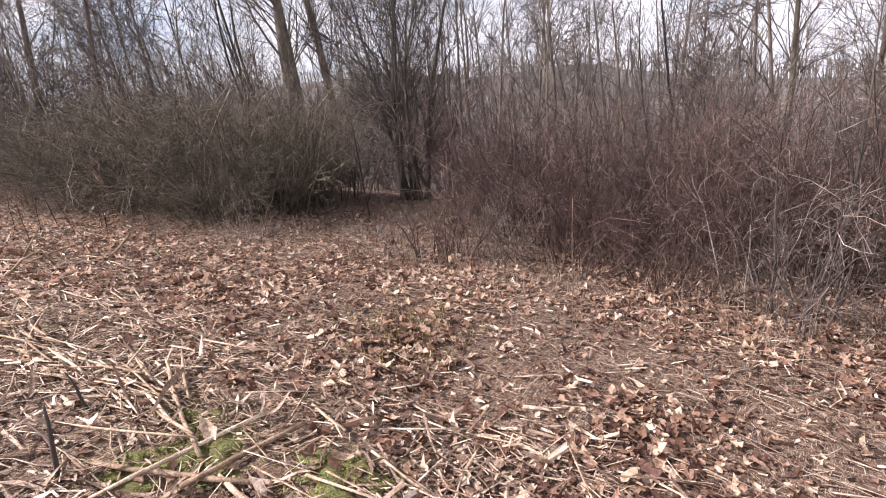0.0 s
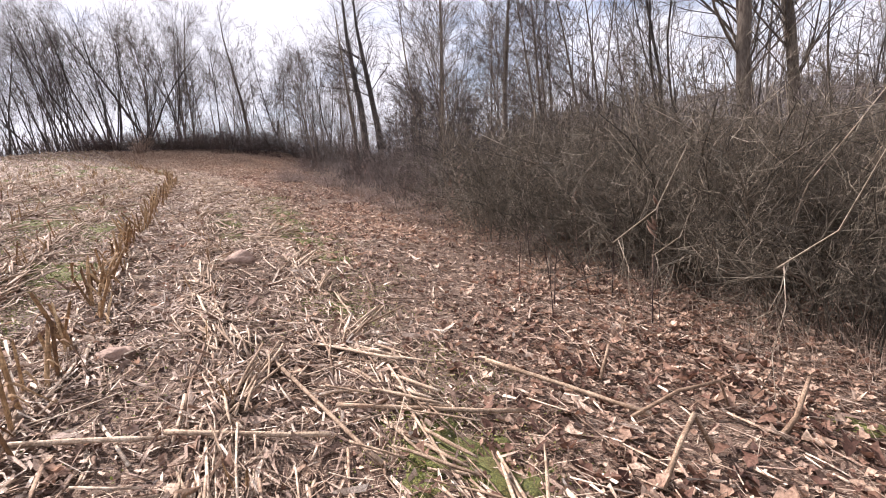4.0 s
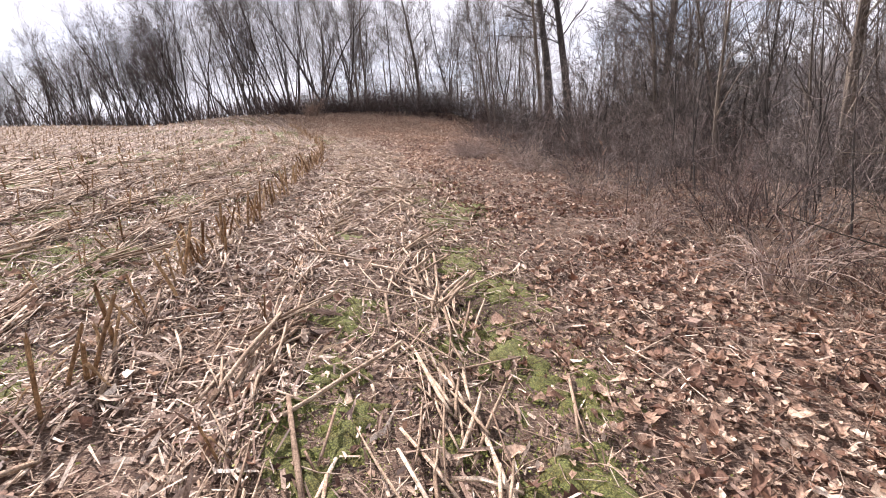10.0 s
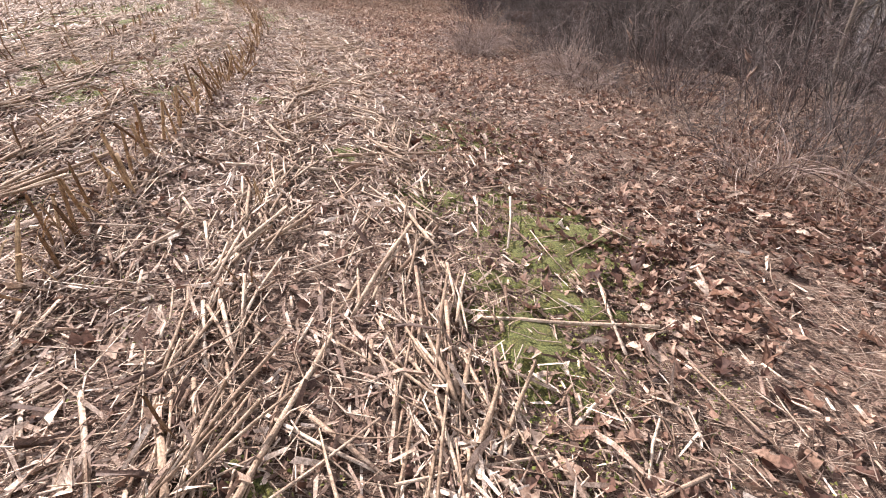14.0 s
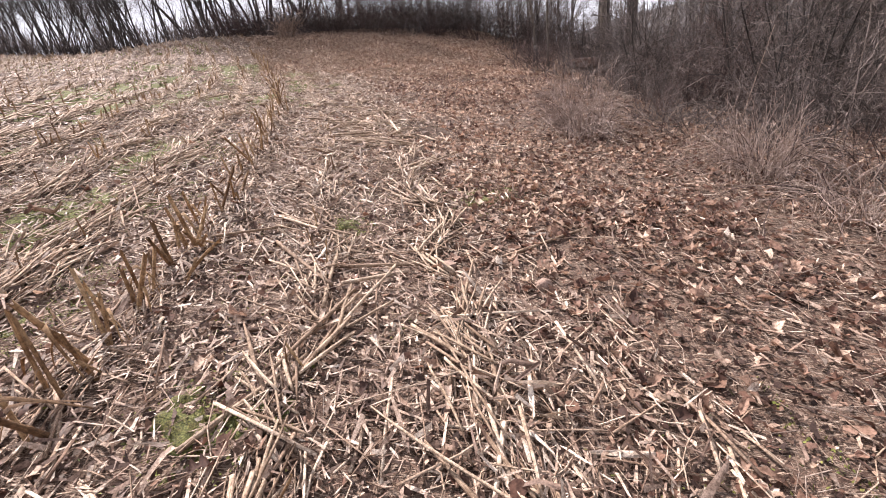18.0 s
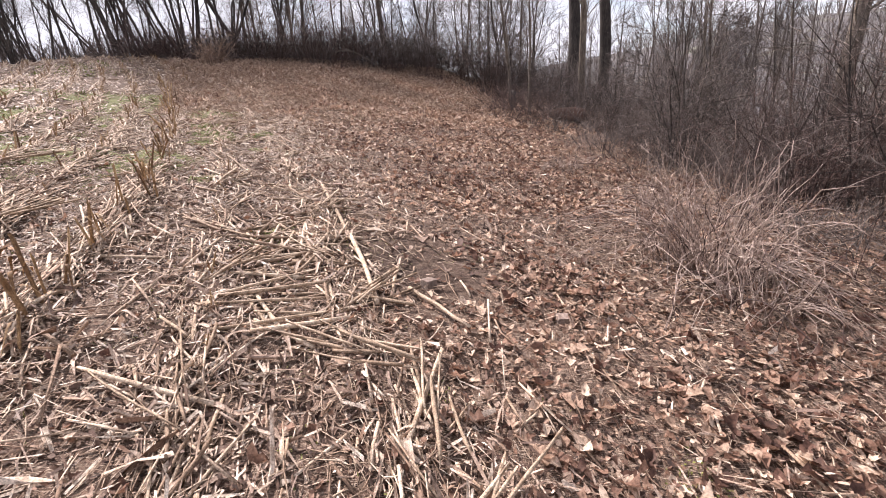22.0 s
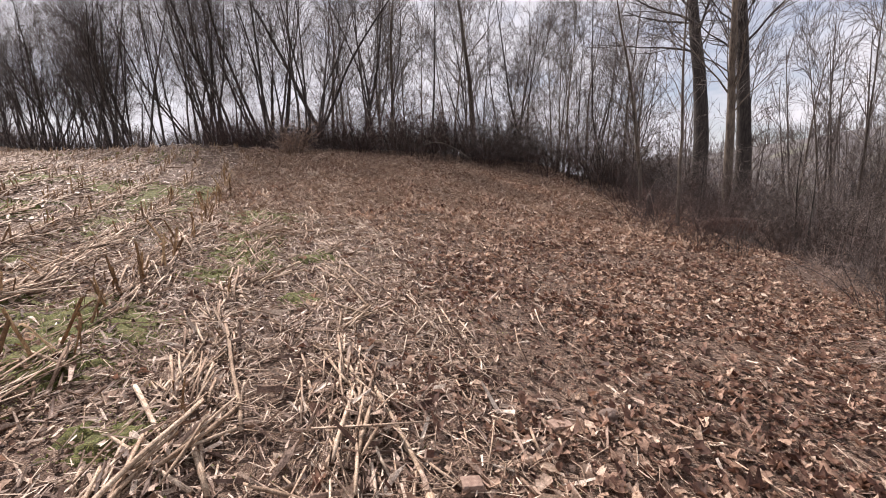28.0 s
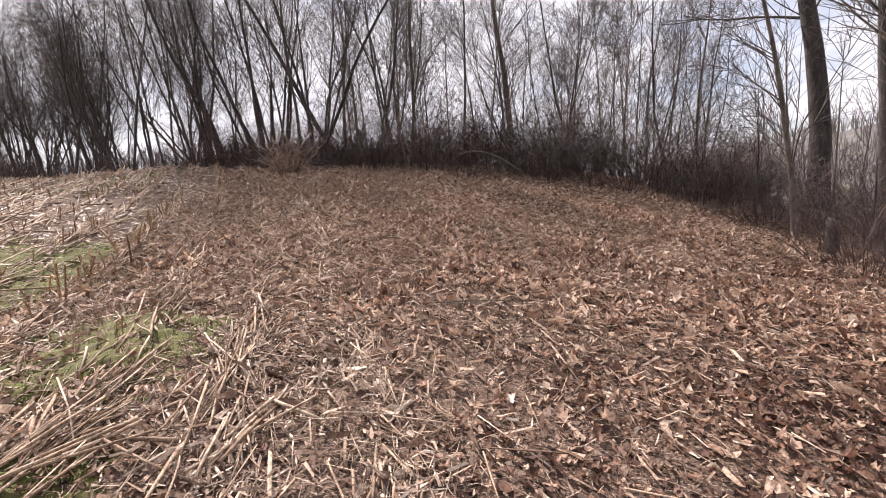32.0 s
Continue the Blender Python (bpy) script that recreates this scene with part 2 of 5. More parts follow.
def ground_material():
    m, nodes, links, bsdf = material("field_soil")
    co = nodes.new("ShaderNodeTexCoord").outputs["Object"]
    soil = noise_node(nodes, links, co, 26, 8, 0.7)
    big = noise_node(nodes, links, co, 0.9, 5, 0.6)
    fine = noise_node(nodes, links, co, 120, 5, 0.7)
    r = ramp_node(nodes, [(0.3, (0.016, 0.009, 0.008)), (0.5, (0.046, 0.026, 0.022)), (0.72, (0.11, 0.066, 0.052))])
    links.new(soil.outputs["Fac"], r.inputs["Fac"])
    st = ramp_node(nodes, [(0.35, (0.6, 0.54, 0.52)), (0.7, (1.35, 1.3, 1.2))])
    links.new(big.outputs["Fac"], st.inputs["Fac"])
    c = mix_node(nodes, links, 0.8, r.outputs["Color"], st.outputs["Color"], "MULTIPLY")
    # a floor of chaff and rotted leaves between the larger pieces
    for scale, share, stops in ((19, 0.25, [(0.0, (0.022, 0.014, 0.011)), (0.45, (0.07, 0.043, 0.033)), (0.8, (0.18, 0.122, 0.09)), (1.0, (0.38, 0.29, 0.215))]),
                                (80, 0.18, [(0.0, (0.03, 0.02, 0.015)), (0.5, (0.12, 0.078, 0.058)), (1.0, (0.44, 0.335, 0.245))])):
        warp = noise_node(nodes, links, co, scale * 0.8, 3, 0.6)
        wco = mix_node(nodes, links, 0.06, co, warp.outputs["Color"], "ADD")
        vo = nodes.new("ShaderNodeTexVoronoi")
        vo.inputs["Scale"].default_value = scale
        links.new(wco, vo.inputs["Vector"])
        chaff = ramp_node(nodes, stops)
        sep = nodes.new("ShaderNodeSeparateColor")
        links.new(vo.outputs["Color"], sep.inputs["Color"])
        links.new(sep.outputs["Red"], chaff.inputs["Fac"])
        c = mix_node(nodes, links, share, c, chaff.outputs["Color"])
    # a felt of fine shreds that lie every way
    relief = fine.outputs["Fac"]
    cover = nodes.new("ShaderNodeAttribute")
    cover.attribute_name = "litter_cover"
    for turn, along, across, low, tones in ((18, 9, 150, 0.53, ((0.10, 0.06, 0.045), (0.30, 0.21, 0.155))), (74, 12, 190, 0.55, ((0.15, 0.095, 0.07), (0.42, 0.315, 0.24))), (128, 8, 130, 0.54, ((0.07, 0.04, 0.03), (0.24, 0.155, 0.115))), (165, 14, 210, 0.57, ((0.22, 0.15, 0.11), (0.58, 0.46, 0.365)))):
        bend = noise_node(nodes, links, co, 5.0, 2, 0.5)
        bco = mix_node(nodes, links, 0.09, co, bend.outputs["Color"], "ADD")
        mp = nodes.new("ShaderNodeMapping")
        mp.vector_type = "TEXTURE"
        mp.inputs["Rotation"].default_value = (0, 0, radians(turn))
        mp.inputs["Scale"].default_value = (1 / along, 1 / across, 1 / along)
        links.new(bco, mp.inputs["Vector"])
        shred = noise_node(nodes, links, mp.outputs["Vector"], 1.0, 2, 0.5)
        mask = ramp_node(nodes, [(low, (0, 0, 0)), (low + 0.05, (1, 1, 1))])
        links.new(shred.outputs["Fac"], mask.inputs["Fac"])
        patch = noise_node(nodes, links, co, 33 + turn * 0.1, 3, 0.6)
        tone = ramp_node(nodes, [(0.38, tones[0]), (0.62, tones[1])])
        links.new(patch.outputs["Fac"], tone.inputs["Fac"])
        lies = mix_node(nodes, links, 1.0, mask.outputs["Color"], cover.outputs["Color"], "MULTIPLY")
        c = mix_node(nodes, links, lies, c, tone.outputs["Color"])
        relief = mix_node(nodes, links, 0.5, relief, mask.outputs["Color"], "ADD")
    # far wooded slopes: bare woods seen from afar, distance haze mixed into their grey
    pos = nodes.new("ShaderNodeSeparateXYZ")
    links.new(co, pos.inputs["Vector"])
    mr = nodes.new("ShaderNodeMapRange")
    mr.inputs["From Min"].default_value, mr.inputs["From Max"].default_value = 30, 60
    links.new(pos.outputs["X"], mr.inputs["Value"])
    wn1 = noise_node(nodes, links, co, 0.05, 8, 0.75)
    woods = ramp_node(nodes, [(0.3, (0.07, 0.066, 0.07)), (0.55, (0.12, 0.11, 0.112)), (0.64, (0.15, 0.15, 0.11)), (0.78, (0.18, 0.165, 0.155))])
    links.new(wn1.outputs["Fac"], woods.inputs["Fac"])
    c = mix_node(nodes, links, mr.outputs["Result"], c, woods.outputs["Color"])
    links.new(c, bsdf.inputs["Base Color"])
    bsdf.inputs["Roughness"].default_value = 0.95
    bsdf.inputs["Specular IOR Level"].default_value = 0.2
    bump_on(nodes, links, bsdf, relief, 0.9, 0.008)
    return m


MAT_SOIL = ground_material()
MAT_STALK = litter_material("dry_corn_stalk", [(0.0, (0.21, 0.14, 0.105)), (0.3, (0.42, 0.315, 0.24)), (0.65, (0.58, 0.465, 0.37)), (1.0, (0.78, 0.68, 0.575))], 0.9, 110, fibres=True)
MAT_HUSK = litter_material("shredded_husk", [(0.0, (0.11, 0.066, 0.05)), (0.35, (0.28, 0.195, 0.152)), (0.7, (0.56, 0.44, 0.355)), (1.0, (0.80, 0.71, 0.61))], 0.65, 130, 0.12)
MAT_LEAF = litter_material("fallen_oak_leaf", [(0.0, (0.10, 0.05, 0.037)), (0.3, (0.30, 0.18, 0.13)), (0.65, (0.54, 0.385, 0.295)), (0.9, (0.72, 0.57, 0.455)), (1.0, (0.80, 0.68, 0.57))], 0.75, 60, 0.38)
MAT_DARKLEAF = litter_material("dark_brown_leaf", [(0.0, (0.06, 0.029, 0.022)), (0.4, (0.16, 0.085, 0.062)), (0.7, (0.30, 0.185, 0.135)), (0.9, (0.48, 0.34, 0.26)), (1.0, (0.66, 0.53, 0.43))], 0.7, 60, 0.3)
MAT_GRASS = litter_material("dead_grass", [(0.0, (0.15, 0.105, 0.084)), (0.5, (0.32, 0.245, 0.20)), (1.0, (0.54, 0.455, 0.385))], 0.75, 60, 0.12)
MAT_STUB = litter_material("standing_stubble", [(0.0, (0.15, 0.09, 0.05)), (0.5, (0.29, 0.18, 0.095)), (1.0, (0.43, 0.30, 0.17))], 0.65, 90)
MAT_STUB_OBJ = litter_material("standing_stubble_single", [(0.0, (0.18, 0.105, 0.055)), (0.5, (0.40, 0.26, 0.14)), (1.0, (0.62, 0.46, 0.28))], 0.85, 60, per="object", fibres=True)
MAT_STALK_OBJ = litter_material("dry_corn_stalk_single", [(0.0, (0.28, 0.20, 0.145)), (0.5, (0.46, 0.36, 0.27)), (1.0, (0.70, 0.585, 0.47))], 0.85, 110, per="object", fibres=True)
MAT_MOSS = litter_material("green_weeds", [(0.0, (0.075, 0.095, 0.02)), (0.5, (0.165, 0.19, 0.042)), (1.0, (0.31, 0.31, 0.095))], 0.7, 60, 0.2)
MAT_FRESH = litter_material("fresh_grass", [(0.0, (0.22, 0.20, 0.07)), (1.0, (0.42, 0.38, 0.16))], 0.7, 60, 0.3)
MAT_CHAFF = litter_material("chaff", [(0.0, (0.035, 0.019, 0.015)), (0.4, (0.095, 0.056, 0.043)), (0.75, (0.24, 0.162, 0.124)), (1.0, (0.54, 0.425, 0.345))], 0.75, 130, 0.15)
MAT_BARK = bark_material("grey_bark", (0.06, 0.048, 0.043), (0.22, 0.19, 0.165))
MAT_TWIG = bark_material("twig_bark", (0.055, 0.049, 0.05), (0.17, 0.152, 0.148), 30)
MAT_BRUSH = litter_material("brush_stem", [(0.0, (0.035, 0.028, 0.027)), (0.5, (0.115, 0.096, 0.09)), (0.85, (0.22, 0.184, 0.172)), (1.0, (0.40, 0.34, 0.315))], 0.8, 20)
MAT_CANE = litter_material("red_cane", [(0.0, (0.032, 0.019, 0.018)), (0.5, (0.072, 0.044, 0.04)), (0.85, (0.13, 0.085, 0.076)), (1.0, (0.27, 0.20, 0.178))], 0.8, 20)
MAT_OLIVE = litter_material("olive_brush_stem", [(0.0, (0.034, 0.029, 0.022)), (0.5, (0.105, 0.09, 0.069)), (0.85, (0.19, 0.163, 0.128)), (1.0, (0.34, 0.295, 0.24))], 0.8, 20)
MAT_PALECANE = litter_material("pale_cane", [(0.0, (0.16, 0.115, 0.10)), (0.5, (0.36, 0.285, 0.25)), (1.0, (0.62, 0.52, 0.465))], 0.75, 30)
MAT_RUST = litter_material("rusty_dry_grass", [(0.0, (0.15, 0.088, 0.064)), (0.5, (0.42, 0.30, 0.225)), (1.0, (0.68, 0.55, 0.44))], 0.75, 60, 0.25)
MAT_DARKBARK = bark_material("dark_bark", (0.026, 0.023, 0.023), (0.095, 0.084, 0.08))


# ---- mesh tools ----
def mesh_data(name, v, f, mat, shade=True, uv=None):
    """A mesh from arrays of places and of faces that all have the same number of corners."""
    me = bpy.data.meshes.new(name)
    v, f = np.ascontiguousarray(v, np.float32), np.ascontiguousarray(f, np.int32)
    me.vertices.add(len(v))
    me.vertices.foreach_set("co", v.ravel())
    me.loops.add(f.size)
    me.loops.foreach_set("vertex_index", f.ravel())
    me.polygons.add(len(f))
    me.polygons.foreach_set("loop_start", np.arange(0, f.size, f.shape[1], dtype=np.int32))
    me.update(calc_edges=True)
    if shade:
        me.polygons.foreach_set("use_smooth", np.ones(len(f), bool))
    if uv is not None:
        me.uv_layers.new(name="UVMap").data.foreach_set("uv", np.ascontiguousarray(uv, np.float32).ravel())
    me.materials.append(mat)
    return me


def part(name, me, parent, label=""):
    ob = new(name, me)
    ob.parent = parent
    return tagged(ob, label)


def unit(v):
    return v / np.maximum(np.linalg.norm(v, axis=-1, keepdims=True), 1e-9)


def tubes(p, r, sides):
    """Tapered tubes along polylines p (n, s, 3) with radii r (n, s): places and quads."""
    n, s, _ = p.shape
    t = unit(np.gradient(p, axis=1))
    ref = np.where(np.abs(t[:, :1, 2:3]) > 0.8, np.array([1.0, 0.2, 0.0]), np.array([0.1, 0.2, 1.0]))
    a = unit(np.cross(t, np.broadcast_to(ref, t.shape)))
    b = np.cross(t, a)
    ang = np.arange(sides) * 2 * np.pi / sides
    ring = a[:, :, None] * np.cos(ang)[:, None] + b[:, :, None] * np.sin(ang)[:, None]
    v = p[:, :, None] + ring * r[:, :, None, None]
    i = np.arange(n)[:, None, None] * s * sides + np.arange(s - 1)[None, :, None] * sides
    k = np.arange(sides)[None, None]
    k2 = (k + 1) % sides
    f = np.stack([i + k, i + k2, i + sides + k2, i + sides + k], -1).reshape(-1, 4)
    return v.reshape(-1, 3), f


def tube_uv(n, s, sides, step, caps=0):
    """Along-and-around coordinates for n tubes, metres along and metres around, each tube with its own start."""
    start = np.random.default_rng(3).uniform(0, 50, (n, 1, 1, 1, 2))
    i, k = np.meshgrid(np.arange(s - 1), np.arange(sides), indexing="ij")
    u = np.stack([i, i, i + 1, i + 1], -1) * step
    w = np.stack([k, k + 1, k + 1, k], -1) * 0.01
    uv = (np.stack([u, w], -1)[None] + start).reshape(-1, 2)
    return np.concatenate([uv, np.zeros((caps * n * sides, 2))])


def joined(pieces):
    vs, fs, at = [], [], 0
    for v, f in pieces:
        vs.append(v)
        fs.append(f + at)
        at += len(v)
    return np.concatenate(vs), np.concatenate(fs)


def branches(g, parent, per, t0, t1, length, spread, up, points, bend, shrink=0.6):
    """Child polylines that grow from parent polylines (n, s, 3): per children each, between the shares t0 and t1 of the parent."""
    n, s, _ = parent.shape
    owner = np.repeat(np.arange(n), per)
    t = g.uniform(t0, t1, len(owner))
    q = t * (s - 1)
    i = np.minimum(q.astype(int), s - 2)
    fr = (q - i)[:, None]
    base = parent[owner, i] * (1 - fr) + parent[owner, i + 1] * fr
    along = unit(parent[owner, i + 1] - parent[owner, i])
    side = unit(np.cross(along, g.normal(size=along.shape)))
    sp = np.radians(g.uniform(spread[0], spread[1], len(owner)))[:, None]
    way = unit(along * np.cos(sp) + side * np.sin(sp) + np.array([0, 0, up]))
    ln = length * g.uniform(0.55, 1.15, len(owner)) * (1 - shrink * t)
    out = np.zeros((len(owner), points, 3))
    out[:, 0] = base
    step = (ln / (points - 1))[:, None]
    for k in range(1, points):
        out[:, k] = out[:, k - 1] + way * step
        way = unit(way + g.normal(size=way.shape) * bend + np.array([0, 0, up * 0.25]))
    return out, t, owner


def taper(r0, points, end=0.25):
    return np.asarray(r0)[:, None] * np.linspace(1, end, points)[None]


# bare dark soil showing through
BARE = [(1.25, 29.0, 0.45), (1.5, 28.4, 0.5), (1.5, 13.6, 0.3), (1.6, 14.9, 0.25), (1.15, 15.5, 0.35), (1.95, 15.1, 0.3), (0.3, 32.0, 0.4), (1.65, 28.9, 0.6), (1.9, 28.2, 0.4), (1.24, 24.6, 0.3), (1.5, 20.4, 0.25), (1.2, 13.0, 0.3), (1.0, 5.6, 0.35), (0.6, 3.4, 0.4)]


def covered(x, y):
    w = 1.0
    for bx, by, r in BARE:
        w = w * (1 - 0.85 * np.exp(-((x - bx) ** 2 + (y - by) ** 2) / r ** 2))
    return w


# ---- ground: one sheet from the field to the far hills ----
def steps(*runs):
    """Grid lines: runs of (start, end, step)."""
    return np.unique(np.round(np.concatenate([np.arange(a, b + 1e-6, s) for a, b, s in runs]), 4))


def build_ground():
    xs = steps((-400, -120, 40), (-120, -40, 8), (-40, -12, 1.0), (-12, -4, 0.3), (-4, 7.6, 0.13), (7.6, 14, 0.4), (14, 60, 2), (60, 420, 10))
    ys = steps((-300, -100, 40), (-100, -20, 8), (-20, -2.5, 0.5), (-2.5, 44, 0.13), (44, 58, 0.3), (58, 80, 1), (80, 160, 8), (160, 500, 20))
    gx, gy = np.meshgrid(xs, ys)
    v = np.stack([gx, gy, height(gx, gy)], -1).reshape(-1, 3)
    nx, ny = len(xs), len(ys)
    i = (np.arange(ny - 1)[:, None] * nx + np.arange(nx - 1)[None]).reshape(-1)
    f = np.stack([i, i + 1, i + nx + 1, i + nx], -1)
    me = mesh_data("ground", v, f, MAT_SOIL)
    me.attributes.new("litter_cover", "FLOAT", "POINT").data.foreach_set("value", np.ascontiguousarray(covered(gx, gy), np.float32).ravel())
    tagged(new("ground", me), "brown crumbly field soil sloping down to a wooded valley", "ground", kind="structure")


build_ground()


# ---- trees and shrubs ----
def tree_meshes(seed, h, r, limbs=26, thin=0.0075, wide=0.3, spread=(22, 48), lean=0.0, stems=1, up=0.22, low=0.16, sub=5, fine=3, reach=0.36):
    g = np.random.default_rng(seed)
    trunk = np.zeros((stems, 14, 3))
    for k in range(stems):
        way = np.array([math.sin(radians(lean)), 0, math.cos(radians(lean))]) + (g.normal(size=3) * (0.04 if stems == 1 else 0.15)) * (1, 1, 0)
        base = g.normal(size=3) * (0.0 if stems == 1 else wide) * (1, 1, 0)
        hh = h * (1 if k == 0 else g.uniform(0.7, 1.0))
        way = unit(way)
        trunk[k, 0] = base - np.array([0, 0, 0.25])
        for j in range(1, 14):
            trunk[k, j] = trunk[k, j - 1] + way * (hh / 13)
            way = unit(way + g.normal(size=3) * ((0.04, 0.04, 0) if stems == 1 else (0.075, 0.075, 0)) + np.array([0, 0, 0.02]))
    rt = np.array([r * (1 if k == 0 else g.uniform(0.6, 0.95)) for k in range(stems)])
    tr = rt[:, None] * np.array([1.35, 1.0, 0.94, 0.88, 0.81, 0.74, 0.66, 0.57, 0.48, 0.39, 0.3, 0.21, 0.13, 0.06])[None]
    l1, t1, o1 = branches(g, trunk, limbs, low, 0.98, h * reach, spread, up, 6, 0.10, 0.6)
    r1 = np.minimum(r * 0.26 * (1.1 - t1) * g.uniform(0.3, 1.1, len(t1)) + thin, 0.07)
    l2, t2, o2 = branches(g, l1, sub, 0.15, 0.98, h * 0.15, (20, 52), up * 0.6, 3, 0.16, 0.4)
    r2 = np.maximum(r1[o2] * 0.4, thin)
    l3, t3, o3 = branches(g, l2, fine, 0.2, 1.0, h * 0.075, (18, 50), up * 0.4, 2, 0.14, 0.3)
    r3 = np.full(len(l3), thin * 0.8)
    vt = [tubes(trunk[k:k + 1], tr[k:k + 1], 9) for k in range(stems)]
    vl = tubes(l1, taper(r1, 6, 0.3), 3)
    vw = joined([tubes(l2, taper(r2, 3, 0.5), 3), tubes(l3, taper(r3, 2, 0.55), 3)])
    return vt, vl, vw


def build_tree(name, label, mats, seed, **kw):
    vt, vl, vw = tree_meshes(seed, **kw)
    root = tagged(new(name), label, "tree")
    for v in vt:
        part("trunk", mesh_data("trunk", *v, mats[0]), root)
    tagged(part("limb_crown", mesh_data("limb_crown", *vl, mats[0]), root, "bare spreading limbs"), kind="stuff")
    tagged(part("twig_crown", mesh_data("twig_crown", *vw, mats[1]), root, "haze of fine leafless twigs"), kind="stuff")
    return root


def stood(x, y, turn=0.0, lean=0.0, sink=0.0):
    return pose(x, y, float(height(x, y)) - sink, 0, lean, 0) @ pose(0, 0, 0, 0, 0, turn)


class Stock:
    """Kinds of thing that are built once and then copied; the first one planted is the built one itself."""

    def __init__(self):
        self.kinds, self.used = {}, set()

    def plant(self, kind, x, y, turn=0.0, size=1.0, lean=0.0, group="", sink=0.04, label=""):
        ob = self.kinds[kind]
        m = stood(x, y, turn, lean, sink)
        if kind in self.used:
            ob = copy_thing(ob, m)
        else:
            self.used.add(kind)
            ob.matrix_basis = m
        ob.scale = (size, size, size)
        return tagged(ob, label, group=group)


SLIM = "slim leafless grey-barked tree with ascending limbs"
MULTI = "leafless tree of several dark leaning stems"
TALL = "tall leafless hardwood with a straight grey trunk"
trees = Stock()
trees.kinds = {
    "slim_a": build_tree("slim_tree", SLIM, (MAT_BARK, MAT_TWIG), 11, h=13, r=0.085, limbs=30, spread=(18, 50), up=0.09, fine=3, thin=0.0095),
    "slim_b": build_tree("slim_tree", SLIM, (MAT_BARK, MAT_TWIG), 12, h=11, r=0.065, limbs=28, spread=(20, 54), up=0.09, fine=3, thin=0.0095),
    "slim_c": build_tree("slim_tree", SLIM, (MAT_BARK, MAT_TWIG), 18, h=9, r=0.048, limbs=26, spread=(22, 58), up=0.09, reach=0.42, fine=3, thin=0.0095),
    "dark_a": build_tree("dark_slim_tree", "slim dark leafless tree leaning to one side", (MAT_DARKBARK, MAT_TWIG), 21, h=14, r=0.075, limbs=26, spread=(20, 50), up=0.12, sub=6, fine=3, reach=0.34, thin=0.0068, low=0.22),
    "dark_b": build_tree("dark_slim_tree", "slim dark leafless tree leaning to one side", (MAT_DARKBARK, MAT_TWIG), 22, h=12, r=0.06, limbs=24, spread=(22, 56), up=0.10, sub=6, fine=3, reach=0.36, thin=0.0068, low=0.2),
    "multi_a": build_tree("multi_stem_tree", MULTI, (MAT_DARKBARK, MAT_TWIG), 13, h=14, r=0.08, limbs=14, spread=(18, 46), stems=5, up=0.14, sub=5, fine=4, reach=0.32, low=0.25, thin=0.0068),
    "sapling_a": build_tree("sapling", "thin dark leafless sapling in the brush", (MAT_DARKBARK, MAT_BRUSH), 23, h=3.4, r=0.02, limbs=12, spread=(18, 45), up=0.2, sub=3, fine=2, thin=0.0035, low=0.12),
    "sapling_b": build_tree("sapling", "thin dark leafless sapling in the brush", (MAT_DARKBARK, MAT_BRUSH), 24, h=2.6, r=0.015, limbs=10, spread=(20, 55), up=0.15, sub=4, fine=2, thin=0.003, low=0.1, reach=0.45),
    "multi_b": build_tree("multi_stem_tree", MULTI, (MAT_DARKBARK, MAT_TWIG), 14, h=13, r=0.07, limbs=14, spread=(18, 48), stems=4, up=0.14, sub=6, fine=4, reach=0.34, low=0.22, thin=0.0068),
    "tall_a": build_tree("tall_tree", TALL, (MAT_BARK, MAT_TWIG), 15, h=18, r=0.24, limbs=34, spread=(34, 68), low=0.24, up=0.1, sub=6, reach=0.32),
    "tall_b": build_tree("tall_tree", TALL, (MAT_BARK, MAT_TWIG), 16, h=17, r=0.19, limbs=34, spread=(30, 64), low=0.22, up=0.1, sub=6, reach=0.32),
    "twin": build_tree("tall_tree", "tall leafless hardwood with a thick dark trunk", (MAT_DARKBARK, MAT_TWIG), 25, h=20, r=0.34, limbs=34, spread=(34, 66), low=0.3, up=0.08, sub=6, reach=0.26),
    "bushy": build_tree("bushy_tree", "low dark leafless tree with many crooked stems", (MAT_DARKBARK, MAT_DARKBARK), 19, h=6.8, r=0.07, limbs=15, spread=(22, 62), stems=9, up=0.1, low=0.1, reach=0.38, sub=6, wide=0.22),
    "bushy_thin": build_tree("bushy_tree", "low leafless tree with a spray of thin dark stems", (MAT_DARKBARK, MAT_BRUSH), 20, h=5.6, r=0.032, limbs=12, spread=(25, 70), stems=9, up=0.08, low=0.1, reach=0.42, sub=6, fine=4, thin=0.0055),
    "lean": build_tree("leaning_tree", "leafless dark tree leaning far over to one side", (MAT_DARKBARK, MAT_TWIG), 17, h=15, r=0.13, limbs=22, lean=30, up=0.35, low=0.3),
}

# single trees that stand out
trees.plant("lean", -2.4, 57.0, 180, 1.0)
trees.plant("twin", 15.6, 52.4, 130, 1.1, 5.0, "twin trees at the field edge")
trees.plant("twin", 16.6, 50.6, 200, 1.0, 4.0, "twin trees at the field edge")
trees.plant("tall_b", 13.0, 46.5, 110, 0.9)
trees.plant("tall_b", 5.6, 61.0, 20, 1.05)
trees.plant("tall_a", 14.0, 12.6, 300, 0.9)
trees.plant("tall_b", 14.9, 13.4, 70, 1.0)
trees.plant("tall_b", 15.7, 12.4, 10, 0.95)
trees.plant("tall_a", 16.6, 36.9, 250, 1.05, 3)
trees.plant("slim_a", 8.8, 44.9, 30, 0.8)
